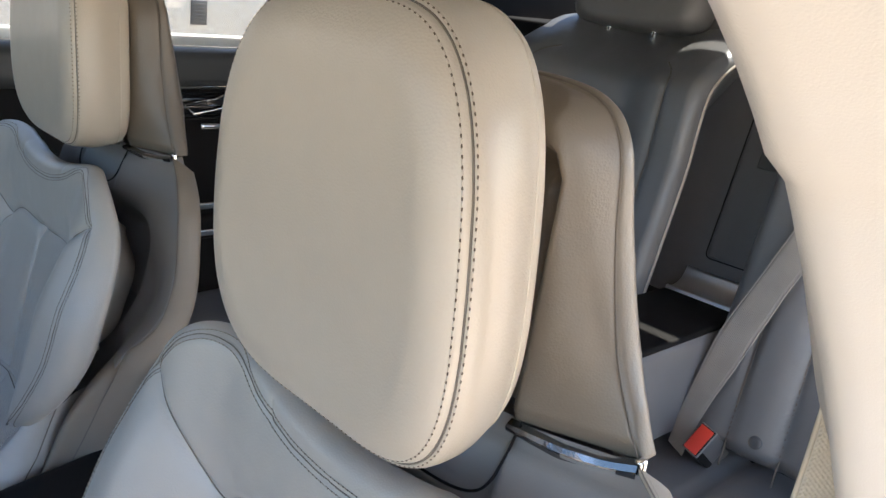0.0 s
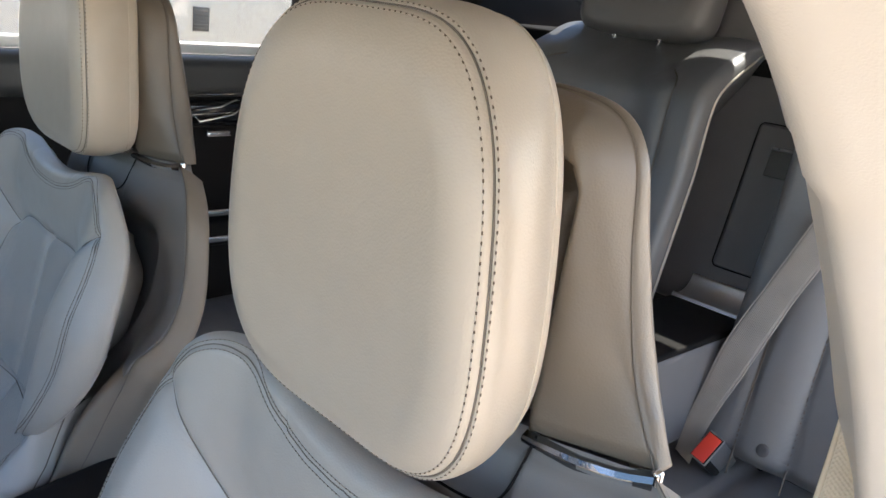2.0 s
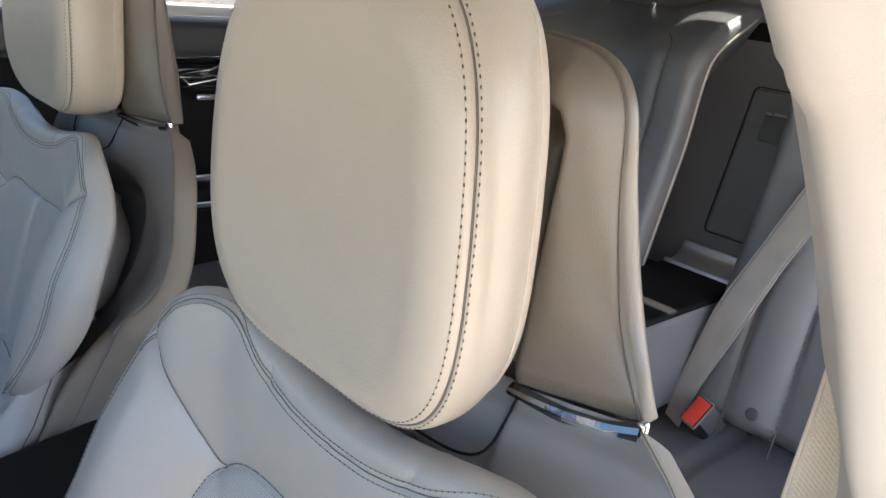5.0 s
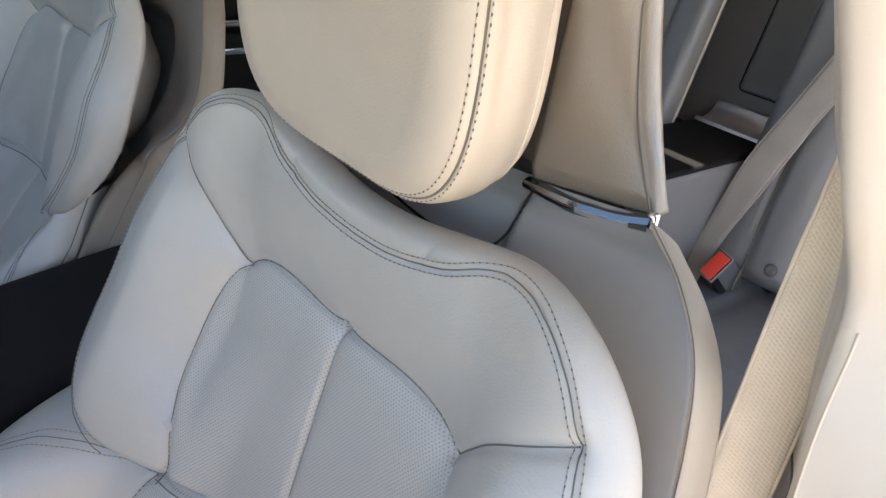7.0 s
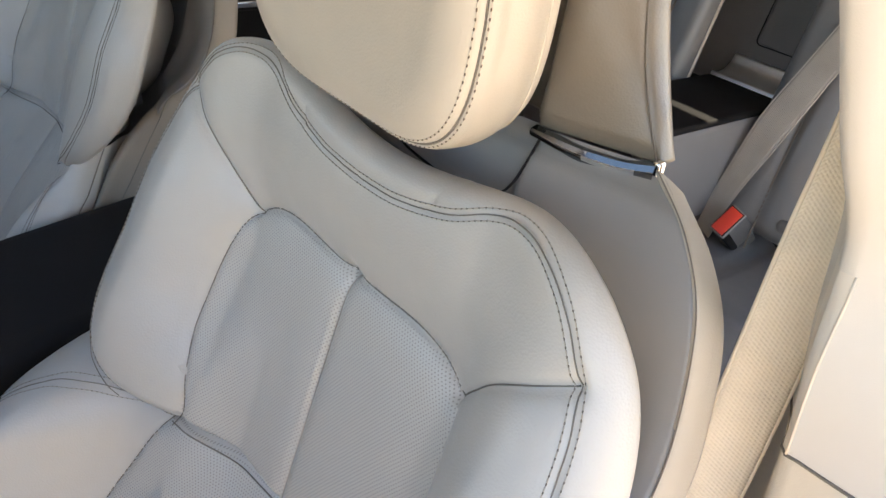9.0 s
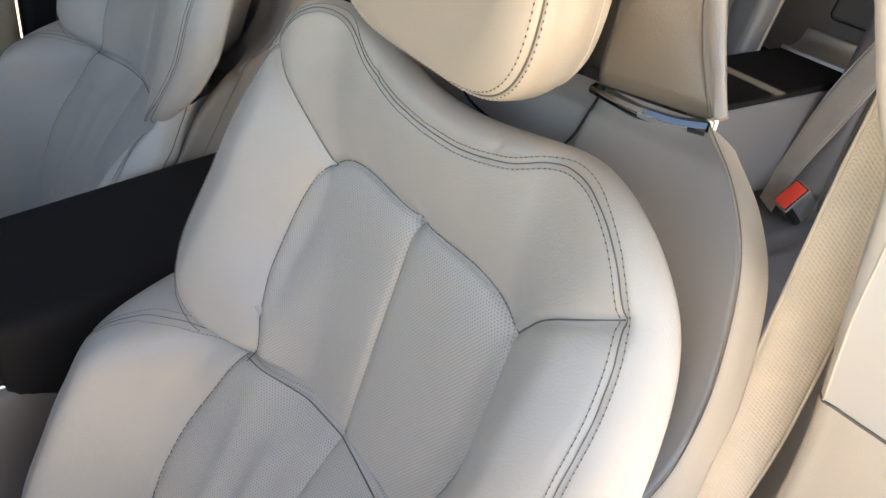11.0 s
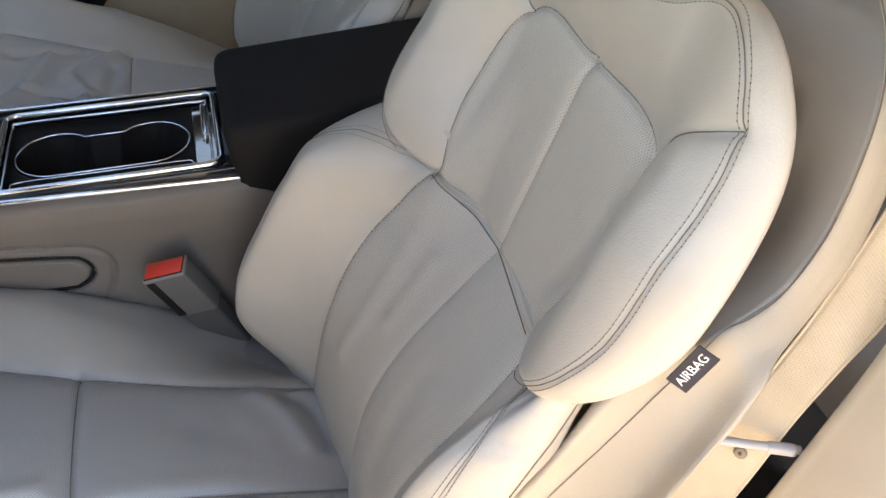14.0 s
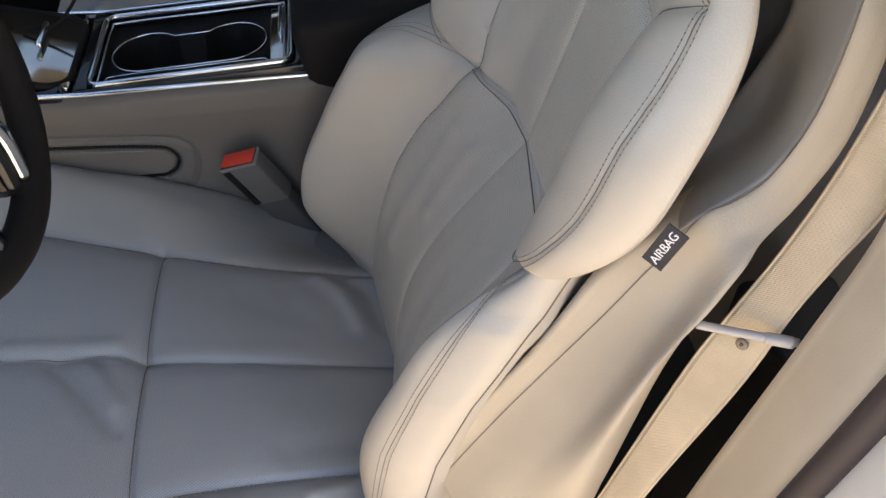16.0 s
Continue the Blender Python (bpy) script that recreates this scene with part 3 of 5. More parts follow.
    def cush_key(a, b, i):
        lim = np.interp(b, [-0.52, -0.43, -0.29, -0.16, -0.018, 0.04], [0.215, 0.20, 0.172, 0.152, 0.141, 0.14])
        return np.where(np.abs(a) < lim, np.where(a < 0, 1, 2) + np.where(b < -0.277, 2, 0), np.where(a < 0, 0, 5))
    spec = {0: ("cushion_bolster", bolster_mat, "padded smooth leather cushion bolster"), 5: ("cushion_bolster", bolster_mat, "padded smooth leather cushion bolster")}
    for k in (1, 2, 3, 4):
        spec[k] = ("cushion_panel", panel_mat, "creased perforated leather cushion panel toned for its light")
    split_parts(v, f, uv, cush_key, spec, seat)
    for l in both_sides(bol) + [np.array(mid), np.array(lat)]:
        s = spline(l, 110)
        cord("seam", np.stack([s[:, 1], s[:, 0], cushion_z(s[:, 1], s[:, 0]) - grooved(s[:, 0], s[:, 1], lines) + lift + 0.0007], 1), 0.0006, SEAM, seat, sides=6)
    part("cushion_base", rounded_box((0.56, 0.52, 0.17), (-0.25, 0, 0.235), 0.03), SHELL, seat, "moulded plastic seat base")
    for y in (-0.2, 0.2):
        part("seat_rail", rounded_box((0.6, 0.05, 0.13), (-0.22, y, 0.07), 0.01), BLACK, seat, "black steel seat rail")

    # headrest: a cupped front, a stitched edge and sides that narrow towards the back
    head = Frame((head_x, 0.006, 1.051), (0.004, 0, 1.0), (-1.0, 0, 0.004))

    def head_ring(w, taper, bow, h, lift=0.0, n=4.0, count=96):
        g = np.linspace(0, 2 * math.pi, count, endpoint=False)
        b = h * np.sign(np.sin(g)) * np.abs(np.sin(g)) ** (2 / n)
        a = (w + taper * b - bow * b * b) * np.sign(np.cos(g)) * np.abs(np.cos(g)) ** (2 / n)
        return np.stack([a, b + lift], 1)
    R0, DROP, DEEP, NH = 0.74, 0.0222, 0.043, 320
    h_out = spline(head_ring(0.1124, -0.063, 0.97, 0.1175, 0.0070), NH, True)
    h_rim = spline(head_ring(0.0974, -0.063, 0.97, 0.1160, 0.0055), NH, True)

    def head_at(r):
        """The ring of the front at r (0: middle, 1: edge)."""
        p = h_out * r
        q = np.clip((r - R0) / (1 - R0), 0, 1)
        d = 0.50 * p[:, 0] ** 2 - 0.26 * p[:, 1] ** 2 - DROP * (1 - np.sqrt(1 - q * q * 0.9999))
        return d - 0.0022 * math.exp(-((r - 0.9665) / 0.0065) ** 2), p

    def head_points(r, lift=0.0):
        d, p = head_at(r)
        return head(p[:, 0], p[:, 1], d + lift)
    rings = [head_points(r) for r in np.concatenate([np.linspace(0.02, 0.90, 44), np.linspace(0.91, 1.0, 31)])]
    edge_d = 0.50 * h_out[:, 0] ** 2 - 0.26 * h_out[:, 1] ** 2 - DROP
    for k in np.linspace(0, 1, 14)[1:]:
        p = h_out + (h_rim - h_out) * k
        full = 1 + 0.022 * math.sin(math.pi * k)
        rings.append(head(p[:, 0] * full, p[:, 1] * full, edge_d - DEEP * k - 0.0012 * math.exp(-((k - 1.0) / 0.05) ** 2)))
    for r, back in ((0.992, 0.004), (0.975, 0.008), (0.945, 0.0115), (0.90, 0.014), (0.7, 0.016), (0.3, 0.017)):
        rings.append(head(h_rim[:, 0] * r, h_rim[:, 1] * r, edge_d * r - 0.02 * (1 - r) - DEEP - back))
    v, f = ring_skin(rings)
    hr = mesh_object("headrest", v, f, LIT_HEAD_LEATHER, seat, "large smooth leather headrest with twin stitching")
    cord("seam", head_points(0.9665, 0.0006), 0.0006, FINE_SEAM, hr, sides=5, closed=True)
    stitches("stitching", [np.vstack([head_points(r, 0.0001), head_points(r, 0.0001)[:1]]) for r in (0.9465, 0.9815)], HEAD_STITCH, hr, 0.0026, 0.0017, 0.00048, HOLE)
    cord("edge_seam", head(h_rim[:, 0] * 1.003, h_rim[:, 1] * 1.003, edge_d - DEEP), 0.0007, PALE_SEAM, hr, sides=6, closed=True)
    for y in (-0.03, 0.03):
        cord("post", [(0.245, y, 1.0), (0.262, y, 0.95), (0.264, y, 0.88)], 0.007, CHROME, hr, "chrome headrest post", 12)

    # tall winged shell behind the headrest: a soft wing on either side of a recess
    half = spline([(0, 0.1930), (0.025, 0.1925), (0.045, 0.1905), (0.059, 0.1868), (0.070, 0.1800), (0.078, 0.168), (0.0825, 0.152), (0.086, 0.122), (0.0902, 0.098), (0.0955, 0.074), (0.1025, 0.049), (0.113, 0.025), (0.1262, 0.000)], 110)
    foot = np.stack([np.linspace(0.1262, 0, 40)[1:], np.zeros(39)], 1)
    right = np.vstack([half, foot])
    s_out = np.vstack([right, (right[::-1] * [-1, 1])[1:-1]])

    def wing_edge(b):
        return np.interp(b, [0.0, 0.035, 0.09, 0.125, 0.145, 0.158, 0.166, 0.170], [0.057, 0.061, 0.0645, 0.0665, 0.067, 0.062, 0.045, 0.0])

    def shell_front(a, b):
        w = np.abs(a)
        side = np.interp(b, half[::-1, 1], half[::-1, 0])
        wide = np.interp(b, [0.0, 0.05, 0.105, 0.17], [0.070, 0.040, 0.026, 0.022])
        inset = np.minimum(side - w, (0.1930 - b) * 0.9)
        t = np.clip(inset / wide, 0, 1)
        k = smooth_step(b, 0.0, 0.07)
        rise = 0.030 * (t * (1 - k) + k * np.sin(math.pi / 2 * t ** 0.8)) - 0.004 * (1 - smooth_step(b, 0.0, 0.012))
        e = wing_edge(b)
        dish = (1 - smooth_step(w, e - 0.013, e + 0.001)) * (1 - smooth_step(b, 0.160, 0.170))
        return rise - dish * (0.030 - 0.010 * smooth_step(0.055 - w, 0.0, 0.012) * (1 - smooth_step(b, 0.13, 0.15)))
    up = Frame((0.2845, 0, 0.943), (0, 0, 1), (-1, 0, 0))
    NS = len(s_out)
    mid = np.array((0, 0.085))
    rings = []
    for r in np.concatenate([np.linspace(0.02, 0.94, 60), np.linspace(0.95, 1.0, 10)]):
        p = mid + (s_out - mid) * r
        rings.append(up(p[:, 0], p[:, 1], shell_front(p[:, 0], np.maximum(p[:, 1], 0.0)) - 0.0010 * math.exp(-((r - 1.0) / 0.012) ** 2)))
    deep = np.interp(s_out[:, 1], [0.0, 0.05, 0.105, 0.15, 0.193], [0.017, 0.022, 0.018, 0.012, 0.009])
    away = np.sign(s_out[:, 0]) * np.minimum(np.abs(s_out[:, 0]) / 0.05, 1) * np.interp(s_out[:, 1], [0.0, 0.025, 0.08, 0.19], [0.0005, 0.004, 0.003, 0.001])
    for k, o in ((0.06, 0.25), (0.25, 0.7), (0.5, 1.0), (0.75, 0.85), (0.93, 0.35), (1.0, -0.4)):
        rings.append(up(s_out[:, 0] + away * o, s_out[:, 1] + 0.0015 * math.sin(math.pi * k) * (s_out[:, 1] > 0.15), -deep * k))
    for r, back in ((0.93, 0.004), (0.8, 0.008), (0.4, 0.012)):
        p = mid + (s_out - mid) * r
        rings.append(up(p[:, 0], p[:, 1], -deep - back))
    v, f = ring_skin(rings)
    sh = mesh_object("head_shell", v, f, TAUPE_LEATHER, seat, "leather-wrapped shell rising behind the headrest")
    for k in (1, -1):
        cord("seam", up(half[:, 0] * k, half[:, 1], np.full(len(half), 0.0002)), 0.00055, SEAM, sh, sides=5)

    # lower shell of the backrest, its edge seam and the outer side panel
    Zk = [0.60, 0.70, 0.735, 0.748, 0.775, 0.82, 0.885, 0.92, 0.943]
    Ye = [0.17, 0.195, 0.2165, 0.2175, 0.213, 0.206, 0.19, 0.163, 0.128]
    Xe = [0.17, 0.180, 0.178, 0.189, 0.228, 0.249, 0.260, 0.271, 0.281]
    rows3 = []
    prof = spline(list(zip(Zk, Ye, Xe)), 90)
    for z, ye, xe in prof:
        xc = 0.245 - 0.25 * (0.945 - z)
        row = []
        for u in np.linspace(-1, 1, 121):
            row.append((xc + (xe - xc) * np.abs(u) ** (2.2 - 0.6 * float(smooth_step(z, 0.86, 0.93))) + float(0.005 * (1 - smooth_step(abs(u * ye), 0.060, 0.063)) * smooth_step(z, 0.894, 0.897) + 0.004 * smooth_step(z, 0.928, 0.934) + max(0.055 * (1 - smooth_step(z, 0.835, 0.898)) * (1 - smooth_step(abs(u * ye), 0.085, 0.17)), 0.026 * (1 - smooth_step(z, 0.78, 0.90)) * (1 - smooth_step(abs(u), 0.70, 0.97)))), u * ye, z))
        for sgn in (-1, 1):
            e = [(xe + 0.005, sgn * (ye - 0.003), z - 0.002), (xe + 0.02, sgn * (ye - 0.015), z - 0.004), (xe + 0.035, sgn * (ye - 0.05), z - 0.006), (xe + 0.04, 0.0, z - 0.006)]
            row = (e[::-1] + row) if sgn < 0 else (row + e)
        rows3.append(row)
    v, f = grid(rows3)
    mesh_object("back_shell", v, f, BACK_SHELL, seat, "smooth taupe shell of the backrest")
    for sgn in (-1, 1):
        # chrome band at the foot of the tall shell
        band = spline([(0.255, sgn * 0.057, 0.942), (0.262, sgn * 0.076, 0.939), (0.268, sgn * 0.091, 0.937), (0.276, sgn * 0.110, 0.937), (0.283, sgn * 0.1275, 0.9405)], 30)
        def strip(k0, k1, out, lo, hi):
            rows = []
            for k in np.linspace(k0, k1, 24):
                p = band[int(round(k * 29))]
                h = 0.0022 + 0.0024 * min(1.0, k / 0.6)
                nx, ny = -0.935, sgn * 0.354
                rows.append([(p[0] + nx * d * out, p[1] + ny * d * out, p[2] + h * q) for d, q in ((-0.5, hi + 0.05), (0.75, hi), (1.0, (lo + hi) / 2 + 0.2), (0.8, lo), (-0.5, lo - 0.05))])
            return grid(rows)
        v, f = strip(0.0, 1.0, 0.0060, -0.95, 0.95)
        ch = mesh_object("chrome_band", v, f, DARKENED_CHROME, seat, "polished chrome trim band with darkened reflections", smooth=False)
        # bright strips put the band's highlights into its metal
        v, f = strip(0.46, 0.86, 0.0066, -0.50, 0.38)
        mesh_object("highlight", v, f, CHROME, ch, "bright strip for a reflection", smooth=False)
        v, f = strip(0.06, 0.44, 0.0063, -0.30, -0.02)
        mesh_object("highlight", v, f, CHROME, ch, "bright strip for a reflection", smooth=False)
        part("band_end", rounded_box((0.007, 0.006, 0.011), (0.2838, sgn * 0.1280, 0.9415), 0.0025), CHROME, ch)
        # centre panel line below the headrest
        line = spline([(0.064, 0.944), (0.063, 0.925), (0.060, 0.910), (0.053, 0.901), (0.036, 0.896), (0.0, 0.894)], 40)
        pts = []
        for y, z in line:
            ye, xe = np.interp(z, Zk, Ye), np.interp(z, Zk, Xe)
            xc = 0.245 - 0.25 * (0.945 - z)
            pts.append((xc + (xe - xc) * (y / ye) ** (2.2 - 0.6 * float(smooth_step(z, 0.86, 0.93))) + 0.0004, sgn * y, z))
        cord("panel_gap", pts, 0.0009, BLACK, seat, sides=6)
        # outer side panel with its fold
        seam_up = [(0.281, 0.128, 0.943), (0.271, 0.163, 0.92), (0.260, 0.19, 0.885), (0.249, 0.2055, 0.82), (0.230, 0.2125, 0.775)]
        def band(dx, dy, dz, low):
            return [(x + dx, sgn * (y + dy), z + dz) for x, y, z in seam_up] + [(x, sgn * y, z) for x, y, z in low]
        tuck = band(0.012, -0.03, -0.002, [(0.225, 0.18, 0.757), (0.215, 0.18, 0.754), (0.185, 0.175, 0.720), (0.150, 0.178, 0.678), (0.130, 0.182, 0.630), (0.108, 0.184, 0.588), (0.076, 0.184, 0.530), (0.043, 0.184, 0.445)])
        inner = band(0.004, -0.008, -0.001, [(0.216, 0.206, 0.754), (0.203, 0.204, 0.748), (0.165, 0.202, 0.722), (0.130, 0.203, 0.680), (0.106, 0.205, 0.634), (0.085, 0.206, 0.592), (0.053, 0.206, 0.534), (0.020, 0.206, 0.450)])
        crease = band(0.0, 0.001, 0.0, [(0.208, 0.217, 0.757), (0.190, 0.217, 0.748), (0.176, 0.2165, 0.720), (0.162, 0.215, 0.693), (0.139, 0.2125, 0.645), (0.107, 0.211, 0.587), (0.067, 0.211, 0.517), (0.022, 0.211, 0.430)])
        ridge = band(0.013, 0.008, -0.010, [(0.218, 0.229, 0.742), (0.200, 0.2305, 0.732), (0.192, 0.232, 0.705), (0.180, 0.236, 0.672), (0.157, 0.240, 0.618), (0.127, 0.243, 0.555), (0.090, 0.244, 0.488), (0.048, 0.244, 0.405)])
        outer = band(0.026, 0.004, -0.020, [(0.226, 0.235, 0.735), (0.214, 0.246, 0.725), (0.203, 0.252, 0.71), (0.192, 0.256, 0.69), (0.168, 0.26, 0.645), (0.149, 0.265, 0.58), (0.136, 0.267, 0.50), (0.128, 0.267, 0.40)])
        behind = band(0.035, -0.05, -0.020, [(0.25, 0.19, 0.74), (0.245, 0.19, 0.73), (0.24, 0.2, 0.71), (0.235, 0.2, 0.69), (0.225, 0.2, 0.62), (0.21, 0.2, 0.55), (0.2, 0.2, 0.47), (0.19, 0.2, 0.38)])
        v, f = grid(loft([tuck, inner, crease, ridge, outer, behind], 110, 40))
        # the console-facing panel takes the copy with shade in its colour
        mesh_object("side_panel", v, f, BEIGE if sgn == door_side else SHADED_TRIM, seat, "grained side panel of the backrest")
        cord("seam", np.array(spline(crease, 120)) + [-0.0003, sgn * 0.0003, 0.0003], 0.00045, FINE_SEAM, seat, sides=6)
    return seat


driver = front_seat("light grey-beige leather driver seat beside the open door", "front seats", SHADED_PERF, SHADED_LEATHER, -1, 0.153)
creases = (([(0.15, -0.30), (0.06, -0.36), (-0.02, -0.34), (-0.12, -0.40)], 0.012, 0.013), ([(0.12, -0.40), (0.03, -0.42), (-0.06, -0.47)], 0.012, 0.014),
           ([(0.10, -0.30), (0.02, -0.31), (-0.08, -0.30)], -0.008, 0.012), ([(-0.02, -0.38), (-0.10, -0.34), (-0.16, -0.33)], 0.010, 0.010),
           ([(0.16, -0.36), (0.12, -0.45)], -0.010, 0.014), ([(-0.05, -0.42), (-0.15, -0.45)], -0.009, 0.012))
passenger = front_seat("light grey-beige leather passenger seat with a wrinkled cushion beyond the console", "front seats", LIT_PERF, LEATHER, 1, 0.177, 0.024, creases)
passenger.location = Vector(passenger.location) + Vector((0.062, 0.710, 0.010))


# ---- letters of the airbag tags ----
def word(text, size, m, mat, parent, name="lettering"):
    cu = bpy.data.curves.new(name, "FONT")
    cu.body, cu.size, cu.extrude, cu.align_x, cu.align_y = text, size, 0.0002, "CENTER", "CENTER"
    tmp = bpy.data.objects.new(name, cu)
    me = bpy.data.meshes.new_from_object(tmp)
    bpy.data.objects.remove(tmp)
    me.transform(m)
    me.materials.clear()
    me.materials.append(mat)
    ob = new(name, me)
    ob.parent = parent
    ob.matrix_parent_inverse = parent.matrix_world.inverted()
    return ob


# airbag tag under the driver's outer wing
p0, p1 = Vector((0.172, -0.2282, 0.717)), Vector((0.183, -0.2350, 0.759))
e1 = (p1 - p0).normalized()
face_n = Vector((-0.36, -0.66, 0.66)).normalized()
face_n = (face_n - face_n.dot(e1) * e1).normalized()
e3 = face_n.cross(e1)
m = Matrix((e1, e3, face_n)).transposed().to_4x4()
m.translation = p0 + e1 * 0.021 + e3 * 0.0105 + face_n * 0.019
bm = rounded_box((0.037, 0.0155, 0.0012), (0, 0, 0), 0.0004, 1)
bmesh.ops.transform(bm, matrix=m, verts=bm.verts)
tag = part("airbag_tag", bm, TAG, driver, "black woven airbag tag with white letters", smooth=False)
word("AIRBAG", 0.0088, m @ Matrix.Translation((0, 0, 0.0009)), LABEL, tag)

# ---- centre console ----
console = thing("center_console", (-0.2, 0.39, 0.0), "taupe and black centre console with chrome trim and cup holders", "car console")
side_y = 0.288
P_OUT = spline([(-0.80, 0.480), (-0.62, 0.476), (-0.40, 0.470), (-0.28, 0.464), (-0.245, 0.455), (-0.232, 0.435), (-0.236, 0.405), (-0.25, 0.38)], 160)
P_IN = spline([(-0.80, 0.463), (-0.62, 0.460), (-0.40, 0.455), (-0.285, 0.449), (-0.262, 0.441), (-0.256, 0.425), (-0.268, 0.409), (-0.30, 0.404), (-0.50, 0.404), (-0.80, 0.408)], 200)
xs = np.concatenate([np.linspace(-0.80, -0.45, 60)[:-1], np.linspace(-0.45, -0.21, 170)[:-1], np.linspace(-0.21, 0.34, 60)])
zs = np.concatenate([np.linspace(0.0, 0.36, 8)[:-1], np.linspace(0.36, 0.492, 110), np.linspace(0.492, 0.522, 10)[1:]])
X, Z = np.meshgrid(xs, zs)
side = side_y + np.interp(Z, [0.02, 0.25, 0.36, 0.44, 0.492, 0.514, 0.522], [-0.012, -0.012, -0.010, -0.004, -0.002, 0.002, 0.012])
d_out, d_in = distance(X, Z, P_OUT), distance(X, Z, P_IN)
side = side + 0.0045 * np.exp(-(d_out / 0.0032) ** 2) + 0.011 * np.exp(-(d_in / 0.0030) ** 2)
rows = [[(xs[i], side[j, i], zs[j] + (0.055 * max(0.0, min(xs[i], -0.06) + 0.346) - 0.03 * smooth_step(xs[i], -0.07, 0.02)) * smooth_step(zs[j], 0.45, 0.52)) for j in range(len(zs))] for i in range(len(xs))]
v, f = grid(rows)
mesh_object("side_wall", v, [q[::-1] for q in f], CONSOLE, console, "taupe padded console side with a stitched pocket panel")
cord("pocket_gap", [(x, side_y + 0.004 + float(np.interp(z, [0.36, 0.44, 0.492], [-0.010, -0.004, -0.002])), z) for x, z in P_IN], 0.0022, BLACK, console, "dark gap round the pocket panel", 6)
v2 = v.copy()
v2[:, 1] = 0.79 - v2[:, 1]
mesh_object("side_wall", v2, f, CONSOLE, console, "taupe padded console side")
# top frame round the tray
TX0, TX1, TY0, TY1, TZ = -0.346, -0.098, 0.308, 0.472, 0.536
def sloped(ob, k=0.09):
    """The console top rises gently towards the armrest."""
    for vert in ob.data.vertices:
        vert.co.z += k * max(0.0, vert.co.x - TX0)
    return ob
def slab(x0, x1, y0, y1, z0, z1, r=0.003):
    return rounded_box((x1 - x0, y1 - y0, z1 - z0), ((x0 + x1) / 2, (y0 + y1) / 2, (z0 + z1) / 2), r, 2)
for name, a in (("top_rail", (TX0 - 0.02, TX1 + 0.045, 0.299, TY0, 0.49, 0.528)), ("top_rail", (TX0 - 0.02, TX1 + 0.045, TY1, 0.494, 0.49, 0.528)),
                ("top_rail", (TX1, TX1 + 0.045, TY0 + 0.0005, TY1 - 0.0005, 0.49, 0.527)), ("top_rail", (TX0 - 0.02, TX0, TY0 + 0.0005, TY1 - 0.0005, 0.49, 0.527))):
    sloped(part(name, slab(*a), GLOSS, console, "glossy black console surround"))
def round_rect(x0, x1, y0, y1, z, r, n=8):
    pts = []
    for cx, cy, s in ((x1 - r, y1 - r, 0), (x0 + r, y1 - r, 90), (x0 + r, y0 + r, 180), (x1 - r, y0 + r, 270)):
        for k in range(n + 1):
            g = radians(s + 90 * k / n)
            pts.append((cx + r * math.cos(g), cy + r * math.sin(g), z))
    return pts
sloped(cord("chrome_frame", round_rect(TX0, TX1, TY0, TY1, 0.531, 0.014), 0.0040, CHROME, console, "polished chrome tray frame", 10, True))
sloped(cord("chrome_line", spline([(TX0 + 0.008, TY0 + 0.006, 0.526), (TX0 + 0.008, TY1 - 0.022, 0.526), (TX0 + 0.018, TY1 - 0.011, 0.526), (-0.2, TY1 - 0.011, 0.526), (TX1 - 0.018, TY1 - 0.011, 0.526), (TX1 - 0.009, TY1 - 0.022, 0.526), (TX1 - 0.009, TY0 + 0.012, 0.526)], 120), 0.0018, CHROME, console, "thin inner chrome line", 8))
# tray floor with two cup wells
CUPS = ((-0.286, 0.392, 0.043), (-0.176, 0.392, 0.043))
bm = bmesh.new()
nx, ny = 100, 60
tray = {}
for i in range(nx + 1):
    for j in range(ny + 1):
        x, y = TX0 + 0.003 + (TX1 - TX0 - 0.006) * i / nx, TY0 + 0.003 + (TY1 - TY0 - 0.006) * j / ny
        depth = 0.0
        for cx, cy, r in CUPS:
            depth = max(depth, float(smooth_step(r + 0.002 - math.hypot(x - cx, y - cy), 0.0, 0.005)))
        if -0.042 < y - 0.392 < 0.024 and -0.286 < x < -0.176:
            depth = max(depth, 0.55)
        tray[i, j] = bm.verts.new((x, y, 0.516 - 0.065 * depth))
for i in range(nx):
    for j in range(ny):
        bm.faces.new((tray[i, j], tray[i + 1, j], tray[i + 1, j + 1], tray[i, j + 1]))
sloped(part("cup_tray", bm, BLACK, console, "black tray with two round cup wells"))
# chrome line round both cups: two arcs joined by a narrow waist
ring = []
for cx, cy, r, g0, g1 in ((CUPS[1][0], CUPS[1][1], 0.045, -90, 135), (CUPS[0][0], CUPS[0][1], 0.045, 45, 270)):
    for k in range(25):
        g = radians(g0 + (g1 - g0) * k / 24)
        ring.append((cx + r * math.cos(g), cy + r * math.sin(g), 0.5185))
sloped(cord("cup_ring", ring, 0.0012, CHROME, console, "thin chrome ring round the cup wells", 8, True))
sloped(cord("slot_rim", spline([(-0.334, 0.317, 0.519), (-0.331, 0.332, 0.519), (-0.322, 0.3415, 0.519), (-0.23, 0.341, 0.519), (-0.142, 0.340, 0.519), (-0.130, 0.335, 0.519), (-0.127, 0.320, 0.519)], 60), 0.0012, CHROME, console, "chrome rim of the narrow card slot", sides=6))
sloped(part("card_slot", rounded_box((0.195, 0.016, 0.004), (-0.23, 0.327, 0.5165), 0.0015), GLOSS, console, "glossy black card slot"))
